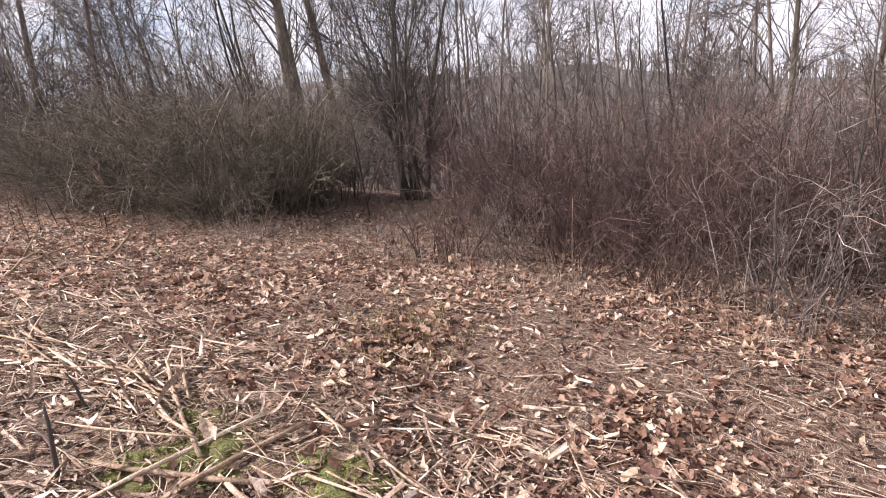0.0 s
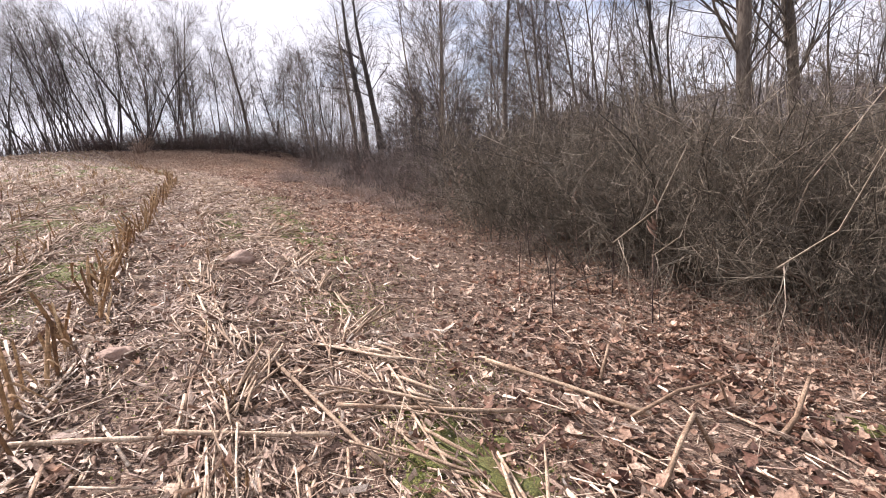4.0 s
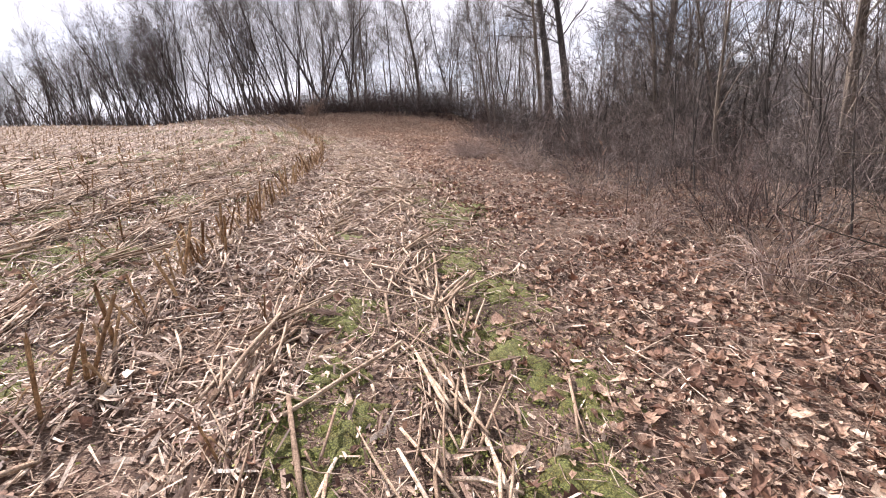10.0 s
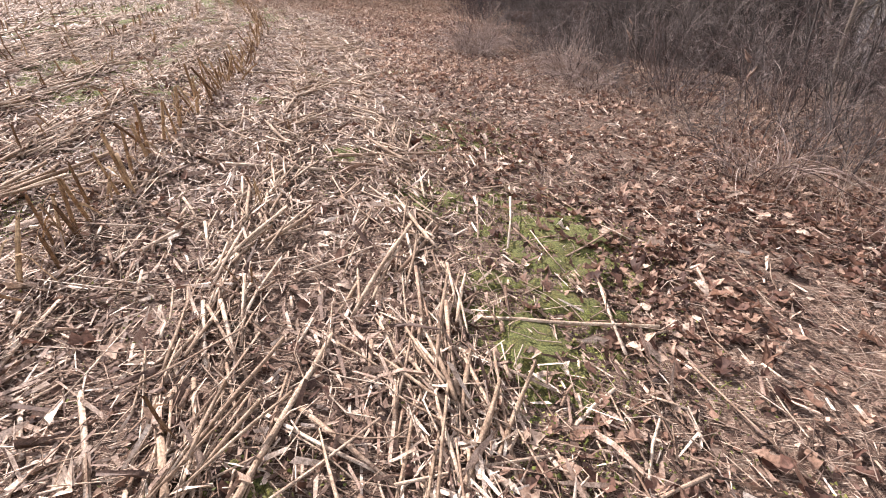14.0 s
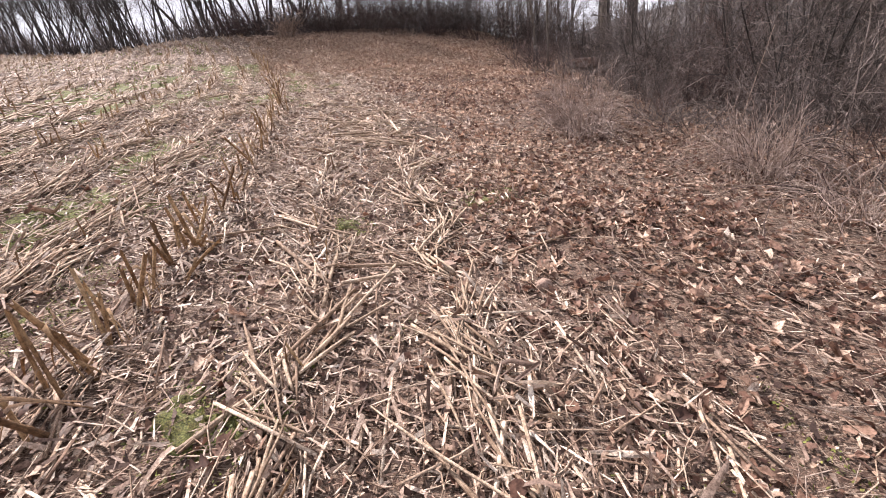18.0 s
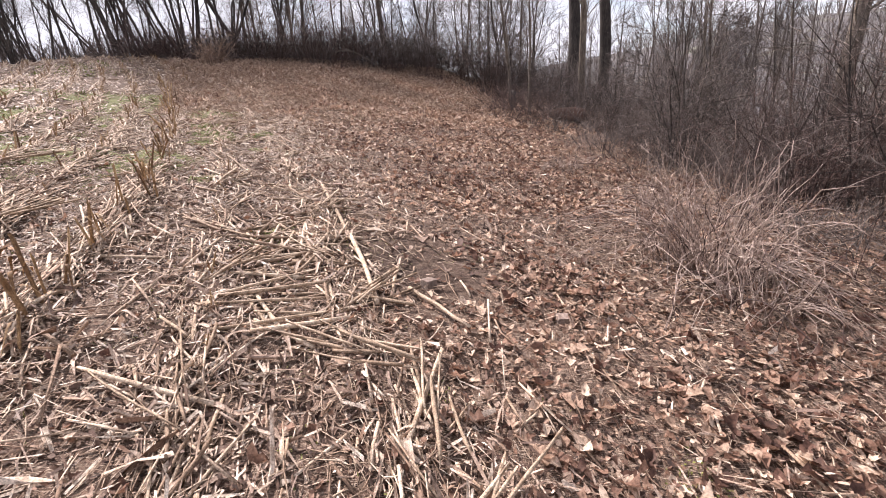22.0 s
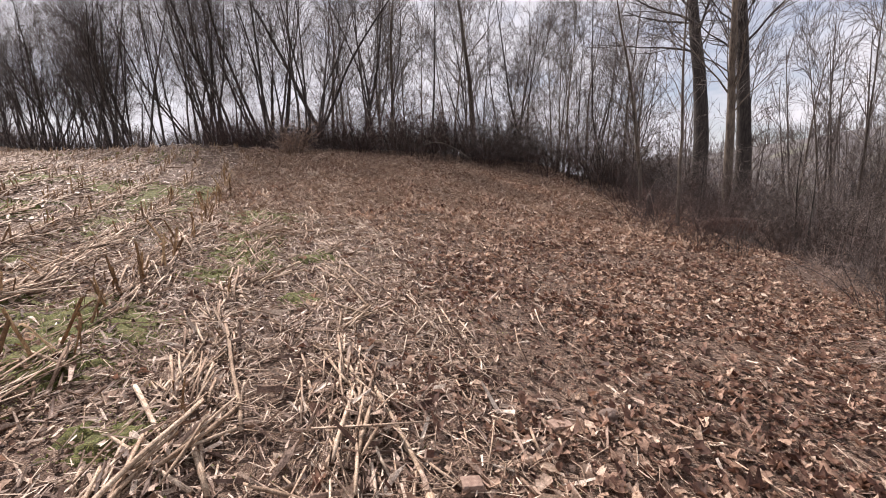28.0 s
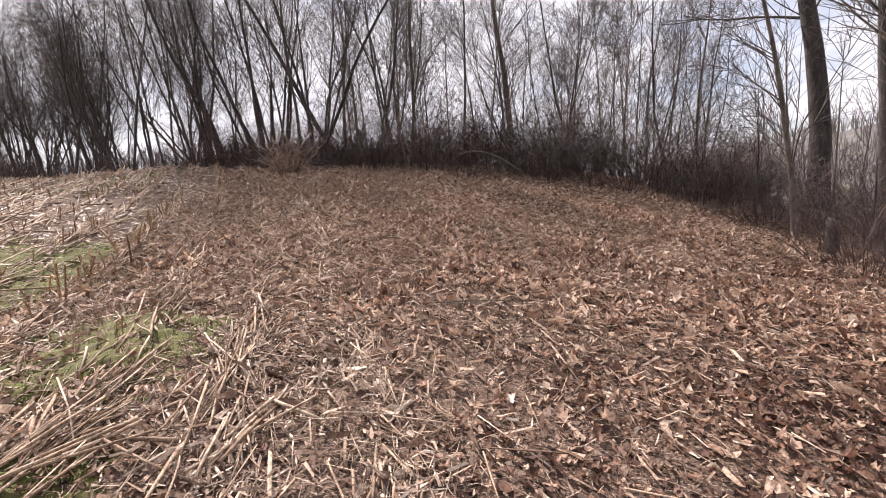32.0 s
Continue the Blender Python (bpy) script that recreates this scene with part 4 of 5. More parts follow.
litter("husk_ribbons", "long thin shredded husk ribbons over the stalks", 40000, (-4.2, 3.6, -2, 45), lambda x, y: (0.03 + 0.1 * (x < 2.0 + row_shift(y)) + 0.87 * stalk_weight(x, y)) * np.clip(0.7 + 1.2 * vnoise(x, y, 0.6, 64), 0.1, 1), (0.07, 0.32), (0.0016, 0.0052), MAT_STALK, 3, 3, 0.35, (0.012, 0.04), 0.08, 0.6, 0.4)
litter("dry_stem_litter", "thin dry stems and grass lying along the edge", 16000, (1.5, 8.5, -3, 48), lambda x, y: smooth(3.8, 1.5, edge_x(y) - x) * smooth(-2.5, -0.5, edge_x(y) - x), (0.06, 0.4), (0.0012, 0.003), MAT_GRASS, 3, 3, 0.0, (0.008, 0.045), 0.10, 0.9)
litter("far_stalk_litter", "pale corn stalk litter in rows over the far field", 20000, (-34, -4.5, 2, 68), lambda x, y: (0.12 + 0.88 * np.exp(-(row_off(x, y)[0] / 0.17) ** 2)) * (x > -0.95 * (y - 20) - 16) * (y < 52 - 0.64 * (x + 4)), (0.2, 0.75), (0.008, 0.017), MAT_STALK, 2, 3, 0.55, (0.01, 0.05), 0.16)

def chaff(name, label, n, box, weight, lens, widths, mat, lift, aligned=0.0, tilt=0.25, category="plant litter"):
    """Small flat scraps, each a bent four-cornered flake with ragged ends."""
    x, y = scattered(g, n, *box, weight)
    ln, wd = g.uniform(*lens, n), g.uniform(*widths, n)
    yaw = np.where(g.uniform(0, 1, n) < aligned, row_yaw(y) + g.normal(size=n) * 0.35, g.uniform(0, 2 * np.pi, n))
    cx = np.array([-0.5, 0.5, 0.5, -0.5])[None] * (1 + g.normal(size=(n, 4)) * 0.22)
    cy = np.array([-0.5, -0.5, 0.5, 0.5])[None] * np.clip(1 + g.normal(size=(n, 4)) * 0.5, 0.1, 2.0)
    lx, ly = cx * ln[:, None], cy * wd[:, None]
    c, s = np.cos(yaw)[:, None], np.sin(yaw)[:, None]
    px, py = x[:, None] + c * lx - s * ly, y[:, None] + s * lx + c * ly
    ta, tb = g.normal(size=n)[:, None] * tilt * 0.6, g.normal(size=n)[:, None] * tilt * 1.6
    lz = ta * lx + tb * ly + g.normal(size=(n, 4)) * 0.12 * wd[:, None]
    pz = height(x, y)[:, None] + SLOPE_X * (px - x[:, None]) + SLOPE_Y * (py - y[:, None]) + lz - np.minimum(0, lz.min(1))[:, None] * 0.8 + g.uniform(*lift, n)[:, None]
    v = np.stack([px, py, pz], -1).reshape(-1, 3)
    f = np.arange(4 * n).reshape(n, 4)
    return tagged(new(name, mesh_data(name, v, f, mat, False)), label, category, kind="stuff")


chaff("husk_shreds", "fine shredded corn husk strewn over the field", 120000, (-4.2, 4.6, -2, 46), lambda x, y: (0.05 + 0.15 * (x < 2.0 + row_shift(y)) + 0.8 * stalk_weight(x, y)) * np.clip(0.65 + 1.4 * vnoise(x, y, 0.5, 62), 0.1, 1) * covered(x, y) * (1 - 0.6 * moss_weight(x, y)), (0.03, 0.15), (0.004, 0.013), MAT_HUSK, (0.004, 0.032), 0.3, 0.35)
chaff("leaf_crumbs", "crumbled brown chaff and leaf crumbs on the soil", 210000, (-4.2, 9.5, -2.5, 48), lambda x, y: np.clip(0.6 + 0.15 * (x > 2.2) + 1.5 * vnoise(x, y, 0.7, 61), 0.12, 1) * covered(x, y) * (1 - 0.6 * moss_weight(x, y)), (0.012, 0.05), (0.005, 0.02), MAT_CHAFF, (0.002, 0.014), 0.1, 0.4)
chaff("far_chaff", "pale chaff and shredded leaves over the far field", 60000, (-30, -4.0, 3, 64), lambda x, y: (x > -0.95 * (y - 20) - 14) * (y < 52 - 0.64 * (x + 4)) * (0.5 + 0.5 * np.exp(-(row_off(x, y)[0] / 0.25) ** 2)), (0.05, 0.22), (0.012, 0.04), MAT_HUSK, (0.003, 0.02), 0.5, 0.2)
chaff("rusty_grass_mat", "matted rusty dry grass at the end of the field", 70000, (-9, 8, 31, 52), lambda x, y: smooth(36, 44, y - 0.3 * np.minimum(0, x - 1) - 0.35 * np.maximum(0, x - 2)) * (x < edge_x(y) + 1) * (x > 0.7 * row_shift(y) - 1.5) * np.clip(0.55 + 1.6 * vnoise(x, y, 1.1, 63), 0.1, 1), (0.05, 0.18), (0.006, 0.022), MAT_RUST, (0.01, 0.05), 0.0, 0.5, "grass")


# fallen leaves: curled blades, the larger ones lobed
def leaf_litter(name, label, n, box, weight, size, mat, u, w, slim=1.0, power=1.7, tilt=0.24):
    x, y = scattered(g, n, *box, weight)
    u, w = np.array(u), np.array(w)
    m = len(u)
    s = size[0] + (size[1] - size[0]) * g.uniform(0, 1, n) ** power
    curl_a, curl_b = g.uniform(-0.5, 1.5, n), g.uniform(-0.4, 0.9, n)
    wide = np.clip(w[None] * g.uniform(0.75, 1.25, (n, m)) * slim, 0.02, 0.6)
    across = np.array([-1.0, 0.0, 1.0])
    q = len(across)
    lx = np.repeat(u[None, :, None], n, 0) * np.ones((1, 1, q))
    ly = wide[:, :, None] * (across[None, None] + g.normal(size=(n, m, q)) * 0.13)
    lz = curl_a[:, None, None] * ly * ly * 2.6 + np.abs(ly) * 0.25 + curl_b[:, None, None] * 1.5 * lx * lx + g.normal(size=(n, m, q)) * 0.048
    lx = lx + g.normal(size=(n, m, q)) * 0.025 + np.abs(ly) * 0.35
    yaw, tp, tr = g.uniform(0, 2 * np.pi, n), g.normal(size=n) * tilt, g.normal(size=n) * tilt
    lz = lz + np.tan(np.clip(tp, -0.9, 0.9))[:, None, None] * lx + np.tan(np.clip(tr, -0.9, 0.9))[:, None, None] * ly
    c, sn = np.cos(yaw)[:, None, None], np.sin(yaw)[:, None, None]
    px = x[:, None, None] + s[:, None, None] * (c * lx - sn * ly)
    py = y[:, None, None] + s[:, None, None] * (sn * lx + c * ly)
    low = (lz * s[:, None, None]).min(axis=(1, 2))
    pz = height(x, y)[:, None, None] + s[:, None, None] * lz - low[:, None, None] * 0.75 + g.uniform(0.001, 0.022, n)[:, None, None]
    pz = pz + SLOPE_X * (px - x[:, None, None]) + SLOPE_Y * (py - y[:, None, None])
    v = np.stack([px, py, pz], -1).reshape(-1, 3)
    i = np.arange(n)[:, None, None] * q * m + np.arange(m - 1)[None, :, None] * q + np.arange(q - 1)[None, None]
    f = np.stack([i, i + 1, i + q + 1, i + q], -1).reshape(-1, 4)
    tagged(new(name, mesh_data(name, v, f, mat)), label, "fallen leaves", kind="stuff")


def leaf_weight(x, y):
    d = edge_x(y) - x
    strip = smooth(4.2, 2.4, d - 0.8 * vnoise(x, y, 1.4, 31) - np.interp(y, [22, 26, 31, 34, 37, 40, 48], [0, 0.8, 2.2, 3.4, 5.2, 6.0, 5.0])) * smooth(-3.0, -0.5, d) * smooth(51, 46, y)
    return np.clip(strip * np.clip(0.6 + 1.8 * vnoise(x, y, 0.9, 32), 0.08, 1) + 0.07 * (d > 0), 0, 1) * covered(x, y)


def leaf_shade(x, y):
    """Share of the darker brown leaves, set by y and nearness to the edge; the rest are dry and tan."""
    return np.clip(np.interp(y, [0, 5, 14, 17, 19, 24, 26, 30, 33, 37, 40, 50], [0.35, 0.2, 0.1, 0.5, 0.95, 0.85, 0.25, 0.25, 0.6, 0.6, 0.2, 0.15]) + 0.25 * smooth(0.6, -0.6, edge_x(y) - x) + 0.9 * vnoise(x, y, 1.6, 33), 0, 1)


LOBED = ([-0.5, -0.24, -0.02, 0.24, 0.5], [0.05, 0.27, 0.19, 0.33, 0.07])
PLAIN = ([-0.5, -0.05, 0.5], [0.14, 0.34, 0.1])
SPAN = (-2.5, 10.5, -3, 48)
leaf_litter("leaf_litter", "curled tan oak leaves matted along the field edge", 27000, SPAN, lambda x, y: leaf_weight(x, y) * (1 - leaf_shade(x, y)), (0.04, 0.11), MAT_LEAF, *LOBED, power=1.6)
leaf_litter("brown_leaf_litter", "dark brown oak leaves matted along the edge", 33000, SPAN, lambda x, y: leaf_weight(x, y) * leaf_shade(x, y), (0.04, 0.11), MAT_DARKLEAF, *LOBED, power=1.6)


def scrap_weight(x, y):
    return np.clip(0.1 + leaf_weight(x, y) + 0.55 * smooth(36, 42, y), 0, 1) * covered(x, y) * (x < edge_x(y) + 2)


chaff("leaf_fragments", "broken tan leaf fragments covering the soil", 85000, (-4, 10, -3, 51), lambda x, y: scrap_weight(x, y) * (1 - leaf_shade(x, y)), (0.012, 0.045), (0.007, 0.024), MAT_LEAF, (0.004, 0.02), 0.0, 0.4, "fallen leaves")
chaff("brown_leaf_fragments", "broken dark brown leaf fragments covering the soil", 85000, (-4, 10, -3, 51), lambda x, y: scrap_weight(x, y) * leaf_shade(x, y), (0.012, 0.045), (0.007, 0.024), MAT_DARKLEAF, (0.004, 0.02), 0.0, 0.4, "fallen leaves")
leaf_litter("pale_leaf_litter", "bleached maple leaves among the corn litter", 1300, (-3, 6, -3, 44), lambda x, y: 0.25 + 0.75 * leaf_weight(x, y), (0.04, 0.10), MAT_HUSK, *LOBED, power=2.0)
leaf_litter("corn_leaf_strips", "dry twisted corn leaf strips among the stalks", 13000, (-4, 3, -2, 44), stalk_weight, (0.06, 0.26), MAT_HUSK, *PLAIN, slim=0.13)


# standing grass, weeds and moss
def blades(name, label, n, box, weight, tall, radius, mat, splay=0.5, category="grass", points=3):
    x, y = scattered(g, n, *box, weight)
    ln = g.uniform(*tall, n)
    yaw, tip = g.uniform(0, 2 * np.pi, n), np.abs(g.normal(size=n)) * splay
    p = np.zeros((n, 3, 3))
    z = height(x, y)
    for k, (a, b) in enumerate(((0, 0), (0.55, 0.35), (1.0, 1.0))):
        p[:, k, 0] = x + np.cos(yaw) * np.sin(np.minimum(tip, 1.4)) * ln * b
        p[:, k, 1] = y + np.sin(yaw) * np.sin(np.minimum(tip, 1.4)) * ln * b
        p[:, k, 2] = z - 0.005 + np.cos(np.minimum(tip, 1.4)) * ln * a
    if points == 2:
        p = p[:, ::2]
    v, f = tubes(p, np.full(n, radius)[:, None] * np.array([1, 0.8, 0.3])[[0, 1, 2] if points == 3 else [0, 2]], 3)
    return tagged(new(name, mesh_data(name, v, f, mat)), label, category, kind="stuff")


def edge_weight(x, y):
    d = edge_x(y) - x
    return np.clip(smooth(1.5, 0.2, d) * smooth(-2.5, -0.3, d) * (0.25 + 1.5 * np.maximum(0, vnoise(x, y, 0.7, 41) + 0.15)), 0, 1)


blades("dead_grass_edge", "bleached dead grass and thin stems along the brush", 11000, (3, 9.5, -3, 48), edge_weight, (0.1, 0.42), 0.0022, MAT_GRASS, 0.85)
blades("short_dry_grass", "short rusty dry grass at the end of the field", 34000, (-9, 8, 31, 51.5), lambda x, y: smooth(36, 44, y - 0.3 * np.minimum(0, x - 1) - 0.35 * np.maximum(0, x - 2)) * (x < edge_x(y)) * (x > 0.7 * row_shift(y) - 1.5) * np.clip(0.6 + vnoise(x, y, 1.3, 44), 0.1, 1), (0.05, 0.19), 0.0042, MAT_RUST, 0.75, points=2)


def moss_material():
    m, nodes, links, bsdf = material("moss_mat")
    co = nodes.new("ShaderNodeTexCoord").outputs["Object"]
    n1, n2 = noise_node(nodes, links, co, 130, 5, 0.7), noise_node(nodes, links, co, 16, 5, 0.65)
    r = ramp_node(nodes, [(0.36, (0.03, 0.032, 0.01)), (0.5, (0.108, 0.117, 0.033)), (0.64, (0.26, 0.258, 0.085))])
    links.new(n1.outputs["Fac"], r.inputs["Fac"])
    st = ramp_node(nodes, [(0.38, (0.75, 0.6, 0.5)), (0.6, (1.05, 1.1, 1.0))])
    links.new(n2.outputs["Fac"], st.inputs["Fac"])
    links.new(mix_node(nodes, links, 0.9, r.outputs["Color"], st.outputs["Color"], "MULTIPLY"), bsdf.inputs["Base Color"])
    bsdf.inputs["Roughness"].default_value = 0.95
    bump_on(nodes, links, bsdf, n1.outputs["Fac"], 1.0, 0.012)
    return m


def moss_mats():
    """Low cushions that rise out of the litter where the moss grows, uneven at the rim."""
    pieces = []
    g = np.random.default_rng(57)
    field = [(ROW_A + ROW_GAP * (-0.5 - int(g.integers(1, 6))) + float(row_shift(y)) + g.normal() * 0.12, y, g.uniform(0.3, 0.55)) for y in g.uniform(9, 42, 46)]
    for mx, my, r in MOSS + field:
        n = 44
        u = np.linspace(-2.1, 2.1, n) * r
        gx, gy = np.meshgrid(mx + u, my + 1.25 * u)
        d = np.hypot(gx - mx, (gy - my) / 1.25) / r
        lift = (0.034 if my > 31 else 0.014) - 0.017 * d ** 1.5 + 0.05 * vnoise(gx, gy, 0.26, 55) + 0.055 * vnoise(gx, gy, 0.09, 56) + 0.04 * vnoise(gx, gy, 0.04, 57)
        z = height(gx, gy) + np.clip(lift, -0.05, 0.05 if my > 31 else 0.03)
        i = (np.arange(n - 1)[:, None] * n + np.arange(n - 1)[None]).reshape(-1)
        pieces.append((np.stack([gx, gy, z], -1).reshape(-1, 3), np.stack([i, i + 1, i + n + 1, i + n], -1)))
    tagged(new("moss_cushions", mesh_data("moss_cushions", *joined(pieces), moss_material())), "low green moss cushions between the corn rows", "moss", kind="stuff")


moss_mats()
chaff("green_moss", "low yellow-green moss and chickweed between the rows", 130000, (-4.2, 3, -2, 44), moss_weight, (0.005, 0.014), (0.003, 0.008), MAT_MOSS, (0.008, 0.03), 0.0, 0.45, "weeds")
blades("green_weeds", "short green weed shoots in the moss", 9000, (-4, 3, -2, 43), moss_weight, (0.02, 0.06), 0.003, MAT_MOSS, 0.8, "weeds", 2)
blades("yellow_green_grass", "sparse yellow-green grass blades among the leaves", 330, (2.2, 4.0, 1.0, 2.8), lambda x, y: np.exp(-((x - 3.05) / 0.5) ** 2 - ((y - 1.85) / 0.5) ** 2), (0.06, 0.16), 0.0018, MAT_FRESH, 0.45)
blades("far_green_weeds", "green weeds in patches over the far field", 9000, (-26, -4.8, 6, 62), lambda x, y: moss_spots(x * 0.5, y * 0.5) * np.exp(-((np.abs(row_off(x, y)[0]) - 0.45) / 0.25) ** 2) * (x > -0.95 * (y - 20) - 14) * (y < 50 - 0.64 * (x + 4)), (0.04, 0.1), 0.016, MAT_MOSS, 0.8, "weeds", 2)


# ---- single things on the field ----
def tube_mesh(name, pts, radii, sides, mat, ragged=0.0, seed=0):
    """One tube along a polyline with closed ends and, if ragged, a torn top."""
    p, r = np.array(pts, float)[None], np.array(radii, float)[None]
    v, f = tubes(p, r, sides)
    if ragged:
        v[-sides:, 2] += np.random.default_rng(seed).uniform(-ragged, ragged, sides)
    uv = tube_uv(1, len(pts), sides, float(np.linalg.norm(p[0, 1:] - p[0, :-1], axis=1).mean()))
    bm = bmesh.new()
    layer = bm.loops.layers.uv.new("UVMap")
    vs = [bm.verts.new(c) for c in v]
    for n, q in enumerate(f):
        for k, corner in enumerate(bm.faces.new([vs[k] for k in q]).loops):
            corner[layer].uv = uv[4 * n + k]
    bm.faces.new(vs[:sides][::-1])
    bm.faces.new(vs[-sides:])
    bm.normal_update()
    me = bpy.data.meshes.new(name)
    bm.to_mesh(me)
    bm.free()
    me.polygons.foreach_set("use_smooth", np.ones(len(me.polygons), bool))
    me.materials.append(mat)
    return me


def stub_mesh(seed):
    """A cut corn stalk with a node ring and torn sheaths hanging from it."""
    g = np.random.default_rng(seed)
    h = g.uniform(0.16, 0.36)
    r = g.uniform(0.008, 0.0125)
    bend = g.normal(size=2) * 0.07
    zs = np.array([-0.03, 0.06, 0.068, 0.076, 0.17, 0.178, 0.186, 1.0])
    zs = np.r_[-0.03, zs[1:-1] * h / 0.26, h]
    p = np.stack([bend[0] * np.maximum(zs, 0) ** 1.3 * 2, bend[1] * np.maximum(zs, 0) ** 1.3 * 2, zs], -1)
    uv = [tube_uv(1, 8, 6, 0.05)]
    pieces = [tubes(p[None], r * np.array([[1.15, 1.0, 1.22, 1.0, 0.95, 1.16, 0.94, 0.9]]), 6)]
    pieces[0][0][-6:, 2] += g.uniform(-0.03, 0.03, 6)
    for k in range(int(g.integers(1, 4))):
        z0, a = g.uniform(0.35, 0.95) * h, g.uniform(0, 2 * np.pi)
        ln = g.uniform(0.08, 0.24)
        t = np.linspace(0, 1, 5)
        rad = r + 0.012 * t + ln * 0.55 * t ** 1.4
        zz = z0 + ln * (0.35 * t - 1.2 * t ** 2)
        zz = np.maximum(zz, 0.012)
        w = 0.012 * (1 - 0.75 * t)
        c, s = math.cos(a), math.sin(a)
        q = np.stack([c * rad, s * rad, zz], -1)
        side = np.array([-s, c, 0.25])
        v = np.stack([q - side * w[:, None], q + side * w[:, None] * 0.4 + np.array([0, 0, 0.004]), q + side * w[:, None]], 1).reshape(-1, 3)
        i = (np.arange(4)[:, None] * 3 + np.arange(2)[None]).reshape(-1)
        pieces.append((v, np.stack([i, i + 1, i + 4, i + 3], -1)))
        uv.append(np.stack([np.tile(np.repeat(t[:4], 2)[:, None], (1, 4)) * 0.2, np.tile(np.arange(2)[None, :, None], (4, 1, 4)).reshape(8, 4) * 0.01 + np.array([0, 0.01, 0.01, 0])], -1).reshape(-1, 2) + k)
    return mesh_data("stub", *joined(pieces), MAT_STUB_OBJ, True, np.concatenate(uv))


STUBS = [stub_mesh(100 + k) for k in range(9)]
g = np.random.default_rng(81)


def stubble_row(k, y0, y1, gap, label, scale):
    x0 = ROW_A + k * ROW_GAP
    root = tagged(new("stubble_row"), label, "corn stubble", group="rows of corn stubble")
    ym = (y0 + y1) / 2
    root.matrix_basis = Matrix.Translation((x0, ym, float(height(x0, ym))))
    y = y0
    while y < y1:
        y += gap * g.uniform(0.35, 1.6) * (1.0 if y < 24 else 1.7)
        x = x0 + float(row_shift(y)) + g.normal() * 0.05
        for _ in range(1 + int(g.uniform() < 0.35)):
            ob = new("stub", STUBS[g.integers(9)])
            ob.parent = root
            size = scale * g.uniform(0.7, 1.15)
            xx, yy = x + g.normal() * 0.03, y + g.normal() * 0.03
            m = pose(xx, yy, float(height(xx, yy)), g.normal() * 14, g.normal() * 15, g.uniform(0, 360)) @ Matrix.Diagonal((size, size, size, 1))
            ob.matrix_basis = root.matrix_basis.inverted() @ m


stubble_row(0, 3.0, 44.0, 0.17, "row of standing brown corn stubs with torn sheaths", 1.15)
stubble_row(-1, 6.0, 46.0, 0.42, "row of short pale corn stubs among flattened stalks", 0.7)
stubble_row(-2, 8.0, 48.0, 0.42, "row of short pale corn stubs among flattened stalks", 0.75)
stubble_row(-3, 10.0, 50.0, 0.5, "row of short pale corn stubs among flattened stalks", 0.75)
stubble_row(1, 6.0, 40.0, 0.7, "row of low broken corn stubs along the path", 0.55)


def far_stubble():
    """The stubs of the rows further out."""
    n = 2600
    x, y = scattered(g, n, -34, -3.2, 8, 68, lambda x, y: (np.abs(row_off(x, y)[0]) < 0.07) * (x > -0.95 * (y - 20) - 14) * (y < 51 - 0.64 * (x + 4)))
    h = g.uniform(0.1, 0.3, n)
    z = height(x, y)
    p = np.stack([np.stack([x, y, z - 0.03], -1), np.stack([x + g.normal(size=n) * 0.04, y + g.normal(size=n) * 0.05, z + h], -1)], 1)
    v, f = tubes(p, np.full((n, 2), 0.013) * np.array([1.0, 0.85]), 4)
    tagged(new("far_stubble", mesh_data("far_stubble", v, f, MAT_STUB)), "short brown corn stubs standing over the far field", "corn stubble", kind="stuff")


far_stubble()

# long fallen stalks: both ends on the plan, and the thickness
FALLEN = [(0.86, 31.30, 1.11, 29.15, 0.02), (1.11, 29.20, 1.21, 27.80, 0.019), (0.97, 19.98, 1.95, 20.10, 0.014), (0.95, 19.87, 1.55, 19.70, 0.011), (-0.54, 20.78, 0.01, 21.06, 0.012),
          (0.01, 21.06, 0.30, 21.56, 0.011), (1.09, 5.29, 1.08, 4.23, 0.013), (1.08, 4.23, 0.98, 3.33, 0.014), (1.70, 23.49, 2.88, 24.10, 0.011), (-0.71, 23.91, 0.14, 24.31, 0.012)]
FALLEN += [(0.08, 23.98, 0.58, 23.07, 0.014), (0.51, 23.39, 1.23, 23.42, 0.013), (0.63, 23.12, 1.04, 23.33, 0.012), (0.60, 16.82, 0.94, 17.75, 0.012), (0.40, 17.32, 0.55, 16.87, 0.014),
           (0.44, 16.20, 0.77, 16.11, 0.013), (1.61, 17.79, 2.46, 17.69, 0.009), (1.02, 7.09, 1.93, 6.66, 0.013), (-0.43, 7.26, 0.22, 7.12, 0.013), (0.22, 7.12, 0.92, 6.82, 0.013)]
FALLEN += [(0.77, 7.87, 1.08, 6.54, 0.012), (2.10, 7.34, 2.61, 6.41, 0.014), (1.63, 10.66, 1.88, 10.41, 0.012), (1.98, 10.52, 1.96, 10.09, 0.012), (0.30, 10.86, 0.57, 10.41, 0.013),
           (-1.10, 11.51, -0.26, 11.47, 0.011), (-0.58, 33.03, -0.03, 31.69, 0.012), (0.56, 32.26, 0.86, 31.33, 0.013), (-0.71, 32.06, -0.26, 31.47, 0.013), (-0.41, 31.91, -0.04, 31.30, 0.015)]
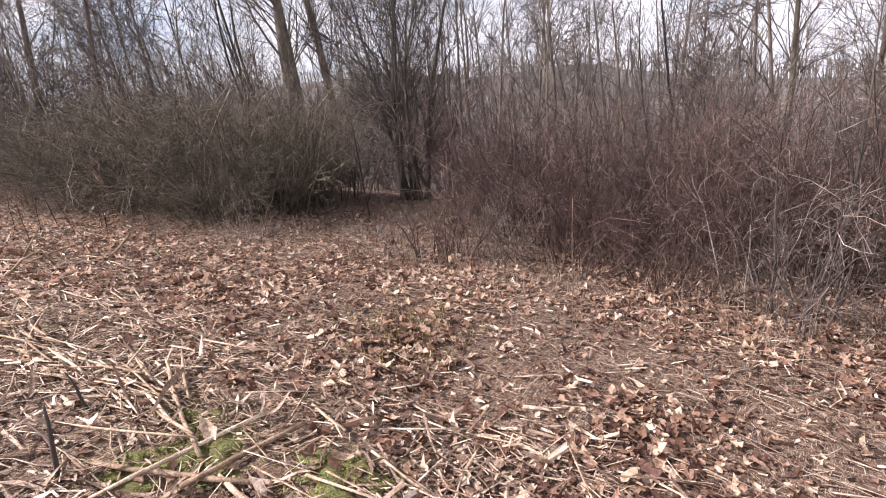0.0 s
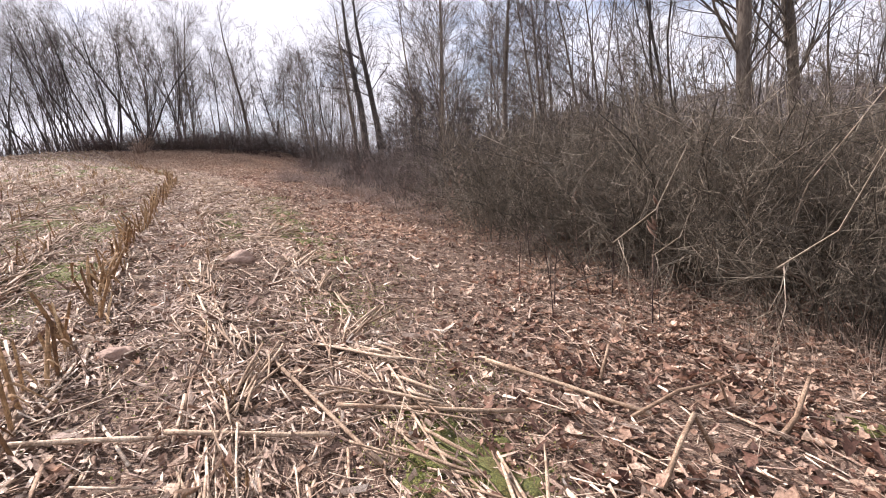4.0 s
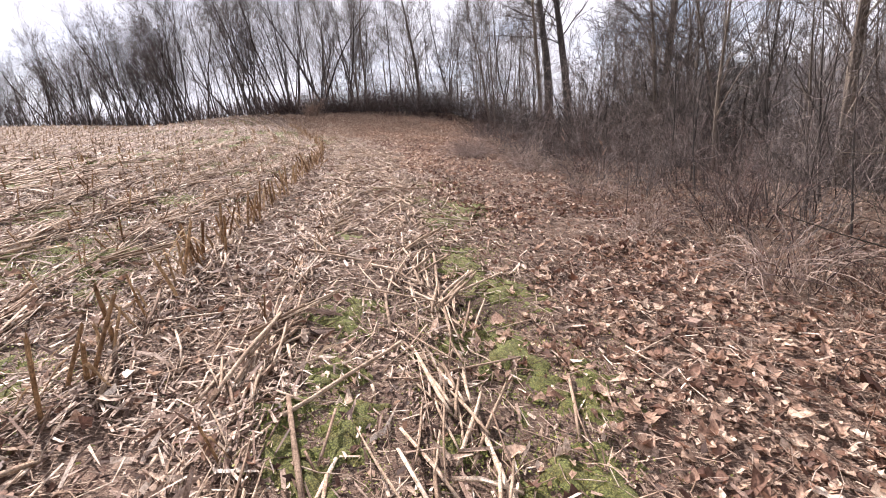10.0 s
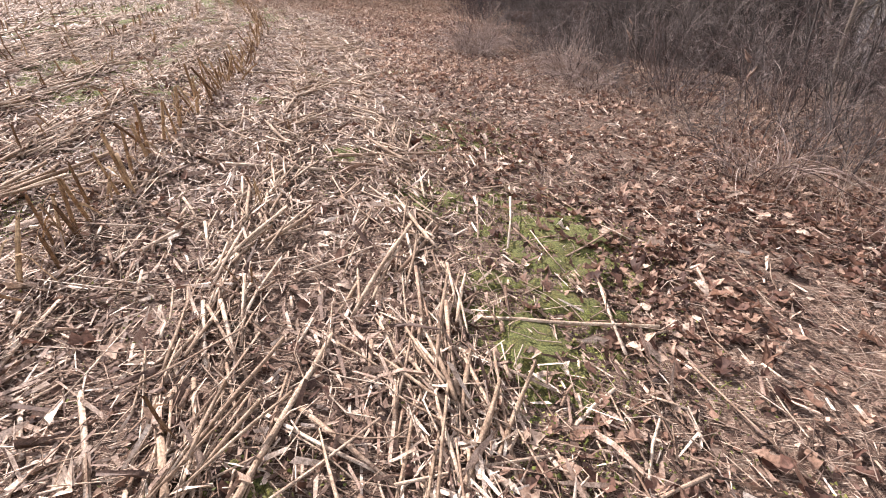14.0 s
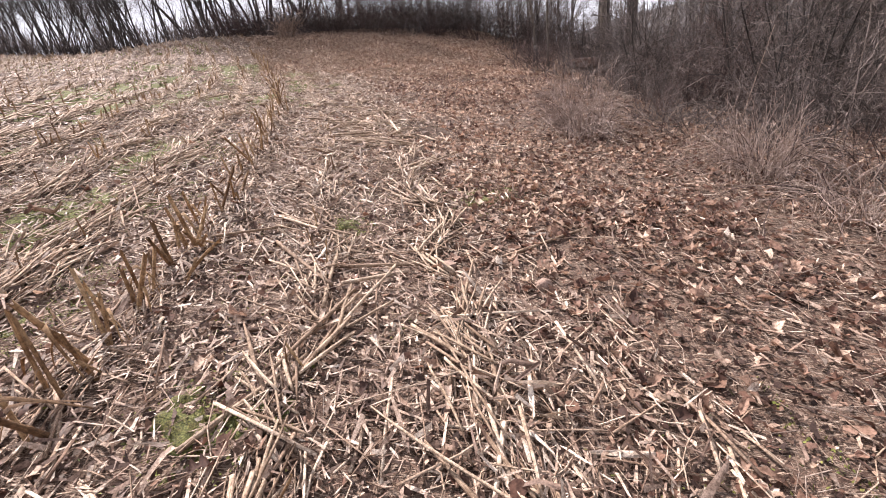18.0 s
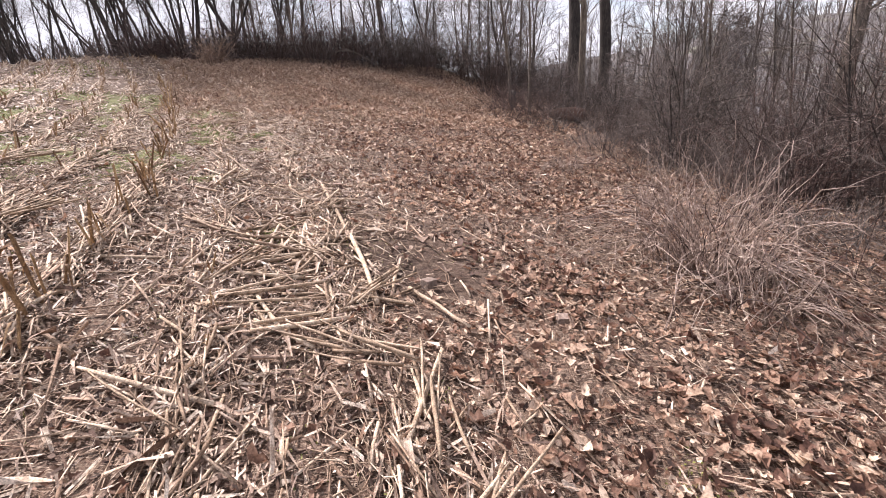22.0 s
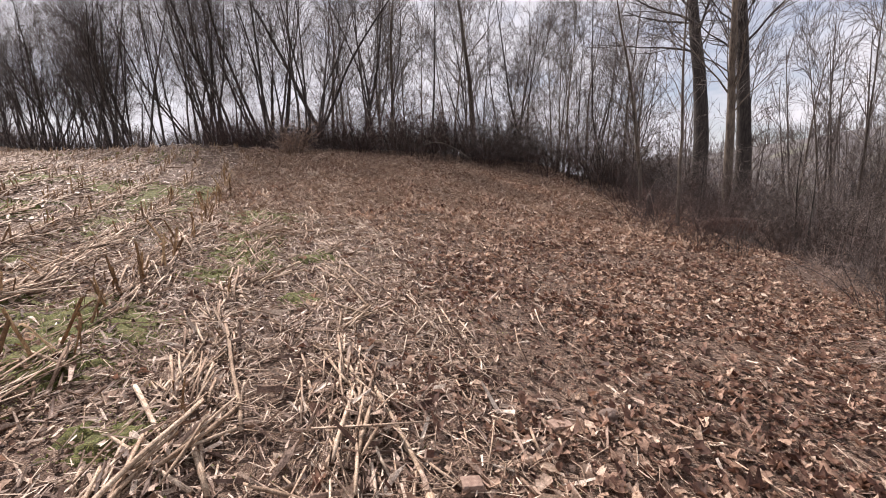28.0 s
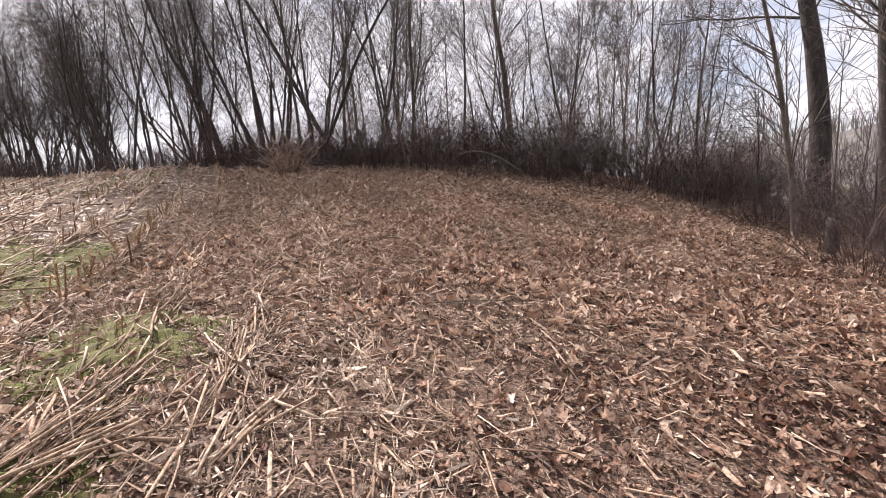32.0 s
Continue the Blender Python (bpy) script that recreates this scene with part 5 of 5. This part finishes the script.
FALLEN += [(0.09, 34.62, 0.43, 33.80, 0.014), (0.05, 35.27, 0.52, 34.41, 0.013), (-0.46, 37.55, -0.06, 37.33, 0.012), (-1.33, 37.14, -0.78, 37.14, 0.013), (-0.93, 38.14, -0.55, 37.30, 0.01),
           (0.62, 28.63, 1.02, 28.53, 0.012), (1.02, 27.94, 1.46, 27.78, 0.012), (1.44, 28.51, 1.31, 27.86, 0.014), (1.47, 28.08, 1.74, 27.42, 0.013), (1.07, 1.73, 1.66, 1.59, 0.014)]
FALLEN += [(-0.61, 12.87, 0.10, 12.71, 0.013), (1.58, 16.17, 1.49, 14.39, 0.012), (0.64, 13.72, 1.19, 14.41, 0.011), (-0.88, 13.77, -0.30, 13.50, 0.011), (0.45, 29.63, 0.72, 29.10, 0.012)]


def fallen_stalk(x0, y0, x1, y1, r, seed):
    """A long stalk lying on the litter: nodes along it, a slight bow and a torn leaf at one end."""
    g = np.random.default_rng(seed)
    ln = math.hypot(x1 - x0, y1 - y0)
    cx, cy = (x0 + x1) / 2, (y0 + y1) / 2
    base = Vector((cx, cy, float(height(cx, cy))))
    root = tagged(new("fallen_stalk"), "long pale dry corn stalk lying on the litter", "corn stalk", group="long fallen corn stalks")
    root.location = base
    nodes_at = max(2, int(ln / 0.17))
    t = np.sort(np.concatenate([np.linspace(0, 1, nodes_at + 1)] + [np.linspace(0, 1, nodes_at + 1)[1:-1] + d for d in (-0.012 / ln, 0.012 / ln)]))
    across = np.array([-(y1 - y0), x1 - x0]) / ln
    bow = g.normal() * 0.006 * ln * np.sin(np.pi * t) + g.normal() * 0.003 * np.sin(3 * np.pi * t)
    px, py = x0 + (x1 - x0) * t + across[0] * bow, y0 + (y1 - y0) * t + across[1] * bow
    zl = np.interp(t, [0, 1], [float(height(x0, y0)), float(height(x1, y1))])
    over = max(0.0, float((height(px, py) - zl).max()))
    pz = zl + 0.012 + r + 0.6 * over + g.uniform(0, 0.02)
    rr = r * (1.05 - 0.25 * t) * np.array([1.14 if k % 3 == 0 and 0 < k < len(t) - 1 else 1.0 for k in range(len(t))])
    pts = np.stack([px, py, pz], -1) - np.array(base)
    stalk = part("stalk", tube_mesh("stalk", pts, rr, 7, MAT_STALK_OBJ, 0.008, seed), root)
    # torn leaf
    a = math.atan2(y1 - y0, x1 - x0) + g.normal() * 0.5
    u = np.linspace(0, 1, 6)
    lx, ly = pts[0, 0] - math.cos(a) * u * 0.22, pts[0, 1] - math.sin(a) * u * 0.22
    lz = float(height(x0, y0)) - base.z + 0.02 + r * 1.4 + 0.02 * np.sin(u * 5 + seed)
    w = 0.016 * (1 - 0.7 * u)
    sx, sy = -math.sin(a), math.cos(a)
    v = np.stack([np.stack([lx + sx * w * q, ly + sy * w * q, lz + 0.008 * abs(q)], -1) for q in (-1, 0, 1)], 1).reshape(-1, 3)
    i = (np.arange(5)[:, None] * 3 + np.arange(2)[None]).reshape(-1)
    part("torn_leaf", mesh_data("torn_leaf", v, np.stack([i, i + 1, i + 4, i + 3], -1), MAT_HUSK), stalk, "curled dry corn leaf")


for k, row in enumerate(FALLEN):
    fallen_stalk(*row, 200 + k)
for k in range(64):
    x, y, a, ln = 0.62 + g.normal() * 0.26, 27.5 + 3.2 * g.uniform() ** 0.9, g.choice([1.75, 1.3, 0.1, 2.9, 0.3]) + g.normal() * 0.2, g.uniform(0.35, 0.85)
    fallen_stalk(x - math.cos(a) * ln / 2, y - math.sin(a) * ln / 2, x + math.cos(a) * ln / 2, y + math.sin(a) * ln / 2, g.uniform(0.008, 0.016), 800 + k)
for k in range(230):
    y = g.uniform(0, 44)
    kk = int(g.integers(-4, 3))
    x = ROW_A + kk * ROW_GAP + float(row_shift(y)) + g.normal() * 0.22
    a, ln = (float(row_yaw(np.array(y))) + g.normal() * 0.45 if g.uniform() < 0.55 else g.uniform(0, 3.14)), g.uniform(0.25, 0.8)
    fallen_stalk(x - math.cos(a) * ln / 2, y - math.sin(a) * ln / 2, x + math.cos(a) * ln / 2, y + math.sin(a) * ln / 2, g.uniform(0.009, 0.014), 300 + k)

# raised, bent stalks by the path
for k, (pts, r) in enumerate((([(2.15, 5.96, 0.02), (2.35, 6.02, 0.16), (2.55, 6.1, 0.22), (2.62, 6.05, 0.05)], 0.014), ([(3.10, 6.0, 0.01), (3.25, 6.0, 0.1), (3.47, 6.05, 0.26)], 0.016),
                              ([(2.5, 6.45, 0.03), (2.85, 6.42, 0.14), (3.08, 6.32, 0.2), (3.1, 6.28, 0.06)], 0.012), ([(2.67, 6.86, 0.02), (2.85, 6.95, 0.2), (3.05, 6.95, 0.1)], 0.012))):
    base = np.array([pts[0][0], pts[0][1], float(height(pts[0][0], pts[0][1]))])
    p = np.array([(x, y, float(height(x, y)) + z) for x, y, z in pts]) - base
    ob = tagged(new("bent_stalk"), "bent pale corn stalk sticking up from the litter", "corn stalk", group="bent corn stalks")
    ob.location = base
    part("stalk", tube_mesh("stalk", p, np.full(len(p), r) * np.linspace(1, 0.8, len(p)), 7, MAT_STALK_OBJ, 0.01, k), ob)


# bundles of bleached stalks combed along the trash rows
def stalk_bundle(seed):
    g = np.random.default_rng(seed)
    root = tagged(new("stalk_bundle"), "bundle of bleached corn stalks fanned along the row", "corn stalks", group="bundles of corn stalks")
    for k in range(11):
        ln = g.uniform(0.22, 0.5) if k < 8 else g.uniform(0.5, 0.85)
        a = g.normal() * 0.2 + (0.0 if k % 4 else g.normal() * 0.5)
        x, y0, z = g.normal() * 0.055, g.normal() * 0.16 - ln * 0.2, 0.012 + 0.06 * g.uniform() ** 1.4
        t = np.linspace(0, 1, 6)
        p = np.stack([x + math.sin(a) * ln * t + 0.01 * ln * np.sin(5 * t + k), y0 + math.cos(a) * ln * t, z + (g.normal() * 0.05 - 0.02) * t * ln], -1)
        p[:, 2] = np.maximum(p[:, 2], 0.008) + SLOPE_X * p[:, 0] + 0.085 * p[:, 1]
        r = g.uniform(0.005, 0.0115)
        part("stalk", tube_mesh("stalk", p, r * np.array([0.7, 1, 1.0, 1.14, 0.92, 0.6]), 6, MAT_STALK_OBJ, 0.01, seed + k), root)
    return root


bundles = Stock()
bundles.kinds = {k: stalk_bundle(500 + 20 * k) for k in range(6)}
g = np.random.default_rng(91)
for kk, y0, y1, gap in ((2, 2.0, 38.0, 0.55), (1, 3.0, 39.0, 0.75), (-1, 9.0, 38.0, 1.0), (-2, 10.0, 38.0, 1.1)):
    y = y0
    while y < y1:
        y += gap * g.uniform(0.5, 1.5)
        x = ROW_A + kk * ROW_GAP + float(row_shift(y)) + g.normal() * 0.08
        ob = bundles.plant(int(g.integers(6)), x, y, math.degrees(float(row_yaw(np.array(y)))) - 90 + g.normal() * 22, g.uniform(0.75, 1.1), 0, "bundles of corn stalks", sink=-0.012)


# rocks
def rock_mesh(seed, squat, angular):
    bm = bmesh.new()
    bmesh.ops.create_icosphere(bm, subdivisions=4, radius=1)
    off = Vector((seed * 7.3, seed * 3.1, seed * 1.7))
    for v in bm.verts:
        n = v.co.normalized()
        d = 1 + 0.22 * noise.noise(n * 1.3 + off) + 0.10 * noise.noise(n * 3.1 + off) + 0.03 * noise.noise(n * 9 + off)
        q = n * d
        if angular:
            for ax in range(3):
                lim = 0.62 + 0.1 * noise.noise(off + Vector((ax, 0, 0)))
                q[ax] = max(-lim, min(lim, q[ax])) * (1 + 0.02 * noise.noise(n * 6 + off))
        v.co = Vector((q.x, q.y * 0.86, q.z * squat))
    me = bpy.data.meshes.new("rock")
    bm.to_mesh(me)
    bm.free()
    me.polygons.foreach_set("use_smooth", np.ones(len(me.polygons), bool))
    return me


def stone_material(name, dark, light):
    m, nodes, links, bsdf = material(name)
    co = nodes.new("ShaderNodeTexCoord").outputs["Object"]
    n1, n2 = noise_node(nodes, links, co, 3.0, 8, 0.65), noise_node(nodes, links, co, 26, 6, 0.7)
    r = ramp_node(nodes, [(0.3, dark), (0.7, light)])
    links.new(n1.outputs["Fac"], r.inputs["Fac"])
    sp = ramp_node(nodes, [(0.35, (0.7, 0.68, 0.66)), (0.65, (1.15, 1.13, 1.1))])
    links.new(n2.outputs["Fac"], sp.inputs["Fac"])
    links.new(mix_node(nodes, links, 0.8, r.outputs["Color"], sp.outputs["Color"], "MULTIPLY"), bsdf.inputs["Base Color"])
    bsdf.inputs["Roughness"].default_value = 0.85
    bump_on(nodes, links, bsdf, n2.outputs["Fac"], 0.5, 0.06)
    return m


MAT_STONE = stone_material("pink_sandstone", (0.24, 0.15, 0.115), (0.46, 0.33, 0.265))
MAT_GREYSTONE = stone_material("brown_fieldstone", (0.15, 0.105, 0.085), (0.33, 0.25, 0.21))
for k, (x, y, r, squat, ang, turn, mat, label) in enumerate((
        (0.80, 10.85, 0.185, 0.62, 0, 10, MAT_STONE, "smooth pinkish sandstone boulder in the corn litter"), (1.36, 10.84, 0.07, 0.6, 0, 50, MAT_STONE, "small pink stone half sunk in the soil"),
        (-0.14, 8.33, 0.12, 0.5, 0, 30, MAT_STONE, "flat pinkish fieldstone in the corn litter"), (0.3, 6.45, 0.1, 0.4, 0, 80, MAT_STONE, "flat pinkish fieldstone in the corn litter"), (1.31, 23.36, 0.085, 0.5, 1, 20, MAT_STONE, "angular tan fieldstone on the stalks"),
        (1.89, 23.08, 0.06, 0.7, 0, 40, MAT_STONE, "small round tan stone"), (1.63, 28.16, 0.085, 0.75, 1, 30, MAT_GREYSTONE, "blocky brown fieldstone on bare soil"), (2.41, 27.5, 0.085, 0.6, 1, 75, MAT_GREYSTONE, "blocky brown fieldstone among leaves"),
        (1.66, 32.0, 0.1, 0.35, 1, 15, MAT_STONE, "flat reddish stone slab among leaves"), (1.05, 31.4, 0.075, 0.7, 1, 5, MAT_STONE, "blocky red stone among the stalks"), (0.08, 12.85, 0.065, 0.6, 0, 0, MAT_STONE, "small red stone in the corn litter"),
        (1.95, 12.5, 0.08, 0.6, 0, 60, MAT_GREYSTONE, "small brown stone in the moss"), (3.21, 14.64, 0.09, 0.5, 1, 33, MAT_STONE, "flat tan stone among leaves"), (1.2, 27.9, 0.05, 0.7, 1, 12, MAT_GREYSTONE, "small brown fieldstone on bare soil"),
        (2.0, 32.1, 0.06, 0.6, 0, 12, MAT_GREYSTONE, "small brown fieldstone among dry leaves"))):
    me = rock_mesh(k + 1, squat, ang)
    me.materials.append(mat)
    ob = tagged(new("rock", me), label, "rock", group="field stones")
    ob.matrix_basis = pose(x, y, float(height(x, y)) + r * squat * 0.35, 0, 5, turn) @ Matrix.Diagonal((r, r, r, 1))


# dry weed stems that stand dark against the leaves
def weed_stem(seed, h, r, mat, label, forks):
    g = np.random.default_rng(seed)
    t = np.linspace(0, 1, 7)
    b = g.normal(size=2) * 0.12
    p = np.stack([b[0] * h * t ** 2 + 0.006 * np.sin(9 * t + seed), b[1] * h * t ** 2, h * t - 0.03], -1)
    root = tagged(new("weed_stem"), label, "weed", group="dry weed stems")
    stem = part("stem", tube_mesh("stem", p, r * np.linspace(1, 0.45, 7), 6, mat, 0.004, seed), root)
    for k in range(forks):
        tt = g.uniform(0.35, 0.95)
        q0 = np.array([np.interp(tt, t, p[:, i]) for i in range(3)])
        a, ln = g.uniform(0, 2 * np.pi), g.uniform(0.08, 0.22) * min(1.0, h)
        u = np.linspace(0, 1, 4)
        q = q0 + np.stack([math.cos(a) * ln * 0.6 * u, math.sin(a) * ln * 0.6 * u, ln * (0.7 * u + 0.2 * u * u)], -1)
        part("side_branch", tube_mesh("side_branch", q, r * 0.4 * np.linspace(1, 0.5, 4), 5, mat), stem)
    return root


DARKW, PALEW = "dark dry weed stem standing in the leaves", "pale dry weed stem standing in the litter"
weeds = Stock()
weeds.kinds = {"short_dark": weed_stem(601, 0.32, 0.011, MAT_DARKBARK, DARKW, 0), "mid_dark": weed_stem(602, 0.75, 0.008, MAT_CANE, DARKW, 3), "tall_dark": weed_stem(603, 1.1, 0.007, MAT_CANE, DARKW, 5),
               "tall_pale": weed_stem(604, 1.25, 0.006, MAT_GRASS, PALEW, 0), "mid_pale": weed_stem(605, 0.5, 0.004, MAT_GRASS, PALEW, 2)}
for kind, x, y, size, lean in (("short_dark", 0.94, 3.31, 1.25, 3), ("short_dark", 1.22, 2.7, 0.9, -4), ("short_dark", 0.87, 2.26, 1.25, 8), ("mid_dark", 3.97, 7.55, 0.9, 2), ("tall_dark", 3.82, 8.15, 0.75, -6), ("mid_dark", 3.46, 8.28, 0.8, 5),
                               ("tall_dark", 3.95, 7.45, 0.55, 1), ("mid_dark", 3.18, 7.95, 0.8, -2), ("mid_dark", 3.31, 8.64, 0.8, 3), ("tall_dark", 4.28, 9.74, 0.8, -3), ("tall_dark", 4.31, 8.35, 0.9, 4), ("mid_dark", 4.0, 9.0, 1.0, -8),
                               ("tall_pale", 3.9, 0.69, 1.0, 2), ("tall_pale", 6.09, 26.98, 1.45, 14), ("mid_pale", 2.8, 3.4, 0.8, 9), ("mid_pale", 3.2, 13.4, 0.8, -5), ("mid_pale", 4.1, 14.0, 1.0, 10), ("tall_pale", 4.3, 12.2, 0.7, 5),
                               ("mid_dark", 4.5, 18.0, 0.9, 4), ("mid_dark", 4.6, 22.5, 0.8, -9), ("tall_dark", 5.5, 27.9, 0.8, 3), ("mid_dark", 4.9, 31.5, 0.7, 7), ("mid_dark", -2.4, 45.6, 0.8, 4), ("tall_dark", -1.2, 47.5, 0.7, -4)):
    weeds.plant(kind, x, y, x * 97 % 360, size, lean, "dry weed stems", 0.02)


# clumps of arching dead canes beside the path
def cane_clump(seed, n, h, wide):
    g = np.random.default_rng(seed)
    root = tagged(new("dead_cane_clump"), "clump of bleached arching dead canes", "dead canes", group="clumps of dead canes")
    a, out = g.uniform(0, 2 * np.pi, n), g.uniform(0.15, 1, n)
    t = np.linspace(0, 1, 7)
    ln = h * g.uniform(0.6, 1.2, n)
    base = wide * 0.55 * g.uniform(0, 1, n) ** 0.6
    droop = np.where(g.uniform(0, 1, n) < 0.6, g.uniform(0.6, 1.35, n), g.uniform(0.1, 0.5, n))
    rad = base[:, None] + wide * droop[:, None] * t[None] ** 1.6
    z = ln[:, None] * (t[None] * 1.15 - droop[:, None] * 0.95 * t[None] ** 2.4) - 0.03
    z = np.maximum(z, 0.012 - 0.04 * (t[None] == 0))
    wob = np.cumsum(g.normal(size=(n, 7)) * 0.035, 1)
    turn = a[:, None] + g.normal(size=n)[:, None] * 0.7 * t[None]
    cx, cy = np.cos(turn) * rad + wob, np.sin(turn) * rad - wob
    p = np.stack([cx, cy, z + SLOPE_X * cx + SLOPE_Y * cy], -1)
    for k in range(0, n, 2):
        part("cane", tube_mesh("cane", p[k], g.uniform(0.0035, 0.0065) * np.linspace(1, 0.5, 7), 4, MAT_PALECANE if g.uniform() < 0.85 else MAT_CANE), root)
    v, f = tubes(p[1::2], taper(np.full(len(p[1::2]), 0.0034), 7, 0.5), 3)
    tagged(part("cane_tangle", mesh_data("cane_tangle", v, f, MAT_PALECANE), root, "thin tangled dead stems"), kind="stuff")
    return root


clumps = Stock()
clumps.kinds = {"big": cane_clump(701, 300, 1.2, 0.9), "small": cane_clump(702, 80, 0.7, 0.6)}
for kind, x, y, turn, size in (("big", 4.25, 28.3, 0, 1.0), ("small", 4.0, 27.5, 60, 0.9), ("small", 4.5, 13.6, 30, 1.0), ("small", 4.6, 15.4, 130, 1.1), ("small", 4.3, 17.2, 220, 0.9), ("small", 5.0, 24.0, 10, 1.1),
                               ("small", 4.7, 19.6, 80, 1.0), ("big", 5.4, 25.6, 300, 0.8), ("small", 8.3, 37.5, 15, 0.9), ("small", 8.9, 38.5, 115, 0.8), ("small", 7.8, 36.7, 215, 0.8), ("small", 5.3, 30.2, 60, 1.0), ("small", 5.4, 33.0, 160, 0.9), ("small", -3.8, 50.6, 50, 1.5), ("small", 4.8, 5.6, 20, 0.8), ("small", 4.9, 10.8, 140, 0.9)):
    clumps.plant(kind, x, y, turn, size, 0, "clumps of dead canes", 0.02)


# dead branches
def dead_branch(x, y, turn, ln, r, arch, label, name="dead_branch"):
    t = np.linspace(0, 1, 10)
    p = np.stack([ln * (t - 0.5), 0.05 * ln * np.sin(5 * t), r + arch * np.sin(np.pi * t) + 0.01 * np.sin(11 * t)], -1)
    root = tagged(new(name), label, "branch")
    root.matrix_basis = stood(x, y, turn) @ pose(0, 0, 0, 0, 0, 0)
    part("bough", tube_mesh("bough", p, r * np.linspace(1, 0.4, 10), 7, MAT_BARK), root)
    for k, (tt, a, s) in enumerate(((0.35, 0.9, 0.3), (0.55, -0.8, 0.35), (0.75, 0.7, 0.25), (0.85, -0.5, 0.2))):
        q0 = np.array([np.interp(tt, t, p[:, i]) for i in range(3)])
        u = np.linspace(0, 1, 5)
        q = q0 + np.stack([s * ln * u * math.cos(a), s * ln * u * math.sin(a) * 0.7, arch * 0.5 * u + 0.0 * u], -1)
        part("side_branch", tube_mesh("side_branch", q, r * 0.4 * np.linspace(1, 0.4, 5), 5, MAT_BARK), root)


dead_branch(2.2, 50.0, 160, 3.0, 0.035, 0.75, "grey fallen bough arching over the brush")
dead_branch(-0.5, 42.2, 5, 1.3, 0.014, 0.02, "thin dead branch lying on dry grass")
dead_branch(0.6, 39.5, 2, 2.2, 0.012, 0.02, "thin dead branch lying on dry grass")
dead_branch(8.6, 40.4, 70, 1.4, 0.015, 0.2, "grey fallen branch at the edge of the woods")
dead_branch(4.4, 8.8, 20, 2.0, 0.012, 0.08, "grey fallen branch under the thicket")


# milkweed with split pale pods
def milkweed(seed, h):
    g = np.random.default_rng(seed)
    root = tagged(new("milkweed"), "dry milkweed stem with pale split seed pods", "weed", group="dry milkweed stems")
    t = np.linspace(0, 1, 6)
    p = np.stack([0.05 * t ** 2, 0.03 * np.sin(3 * t), h * t - 0.03], -1)
    stem = part("stem", tube_mesh("stem", p, 0.005 * np.linspace(1, 0.6, 6), 6, MAT_GRASS, 0.003, seed), root)
    for k in range(4):
        z, a = h * g.uniform(0.72, 1.0), g.uniform(0, 6.28)
        u = np.linspace(0, 1, 6)
        q = np.array([0.05 * (z / h) ** 2, 0, z - 0.03]) + np.stack([math.cos(a) * 0.09 * u, math.sin(a) * 0.09 * u, 0.05 * u + 0.05 * u * u], -1)
        part("pod", tube_mesh("pod", q, 0.016 * np.array([0.25, 0.7, 1.0, 0.95, 0.6, 0.15]), 6, MAT_HUSK), stem, "pale papery seed pod")
    return root


pods = Stock()
pods.kinds = {0: milkweed(801, 1.15), 1: milkweed(802, 0.95)}
for k, (x, y, size, lean) in enumerate(((4.05, 7.6, 1.0, 3), (4.6, 12.3, 1.0, -4), (4.85, 12.7, 1.1, 5), (5.2, 9.9, 1.0, 0), (6.1, 24.6, 1.0, 4), (5.6, 21.0, 1.0, -3))):
    pods.plant(k % 2, x, y, 70 * k, size, lean, "dry milkweed stems", 0.02)


# a dark log and a stump at the foot of the twin trees
def dark_log(x, y, turn, ln, r):
    root = tagged(new("fallen_log"), "dark red-brown log lying at the foot of two trees", "log")
    root.matrix_basis = stood(x, y, turn)
    t = np.linspace(0, 1, 9)
    p = np.stack([ln * (t - 0.5), 0.03 * np.sin(4 * t), r * 0.8 + 0.05 * np.sin(3.1 * t)], -1)
    part("bark", tube_mesh("bark", p, r * np.array([0.78, 0.97, 1.0, 1.03, 1.0, 0.98, 1.02, 0.96, 0.8]), 14, MAT_LOG), root)


def dark_stump(x, y, h, r):
    root = tagged(new("stump"), "dark broken stump standing in the dry leaves", "stump")
    root.matrix_basis = stood(x, y, 0, 3)
    part("bark", tube_mesh("bark", [(0, 0, -0.05), (0, 0, 0.08), (0.01, 0, h * 0.6), (0.0, 0.01, h)], [r * 1.35, r, r * 0.9, r * 0.82], 10, MAT_DARKBARK, 0.05, 5), root)


MAT_LOG = bark_material("rotten_log", (0.05, 0.026, 0.02), (0.17, 0.10, 0.078))
dark_log(10.2, 42.5, -20, 1.4, 0.28)
dark_stump(8.3, 43.4, 0.7, 0.13)

# dry leaves heaped loosely in drifts over the far headland
leaf_litter("drifted_leaf_litter", "dry tan oak leaves in loose drifts on the headland", 9000, (-3, 10, 37.5, 49), lambda x, y: smooth(37.5, 40.5, y) * np.clip(0.15 + 2.6 * vnoise(x, y, 1.1, 71) + 1.2 * vnoise(x, y, 0.4, 72), 0.02, 1) * covered(x, y) * (x < edge_x(y)), (0.06, 0.13), MAT_LEAF, *LOBED, power=1.4, tilt=0.45)
leaf_litter("bleached_drift_litter", "bleached leaves and husks scattered over the headland", 4500, (-3, 10, 38.5, 49), lambda x, y: smooth(38.5, 41.5, y) * np.clip(0.1 + 2.6 * vnoise(x, y, 1.3, 73) + 1.2 * vnoise(x, y, 0.4, 74), 0.02, 1) * covered(x, y) * (x < edge_x(y)), (0.05, 0.11), MAT_HUSK, *LOBED, power=1.4, tilt=0.4)
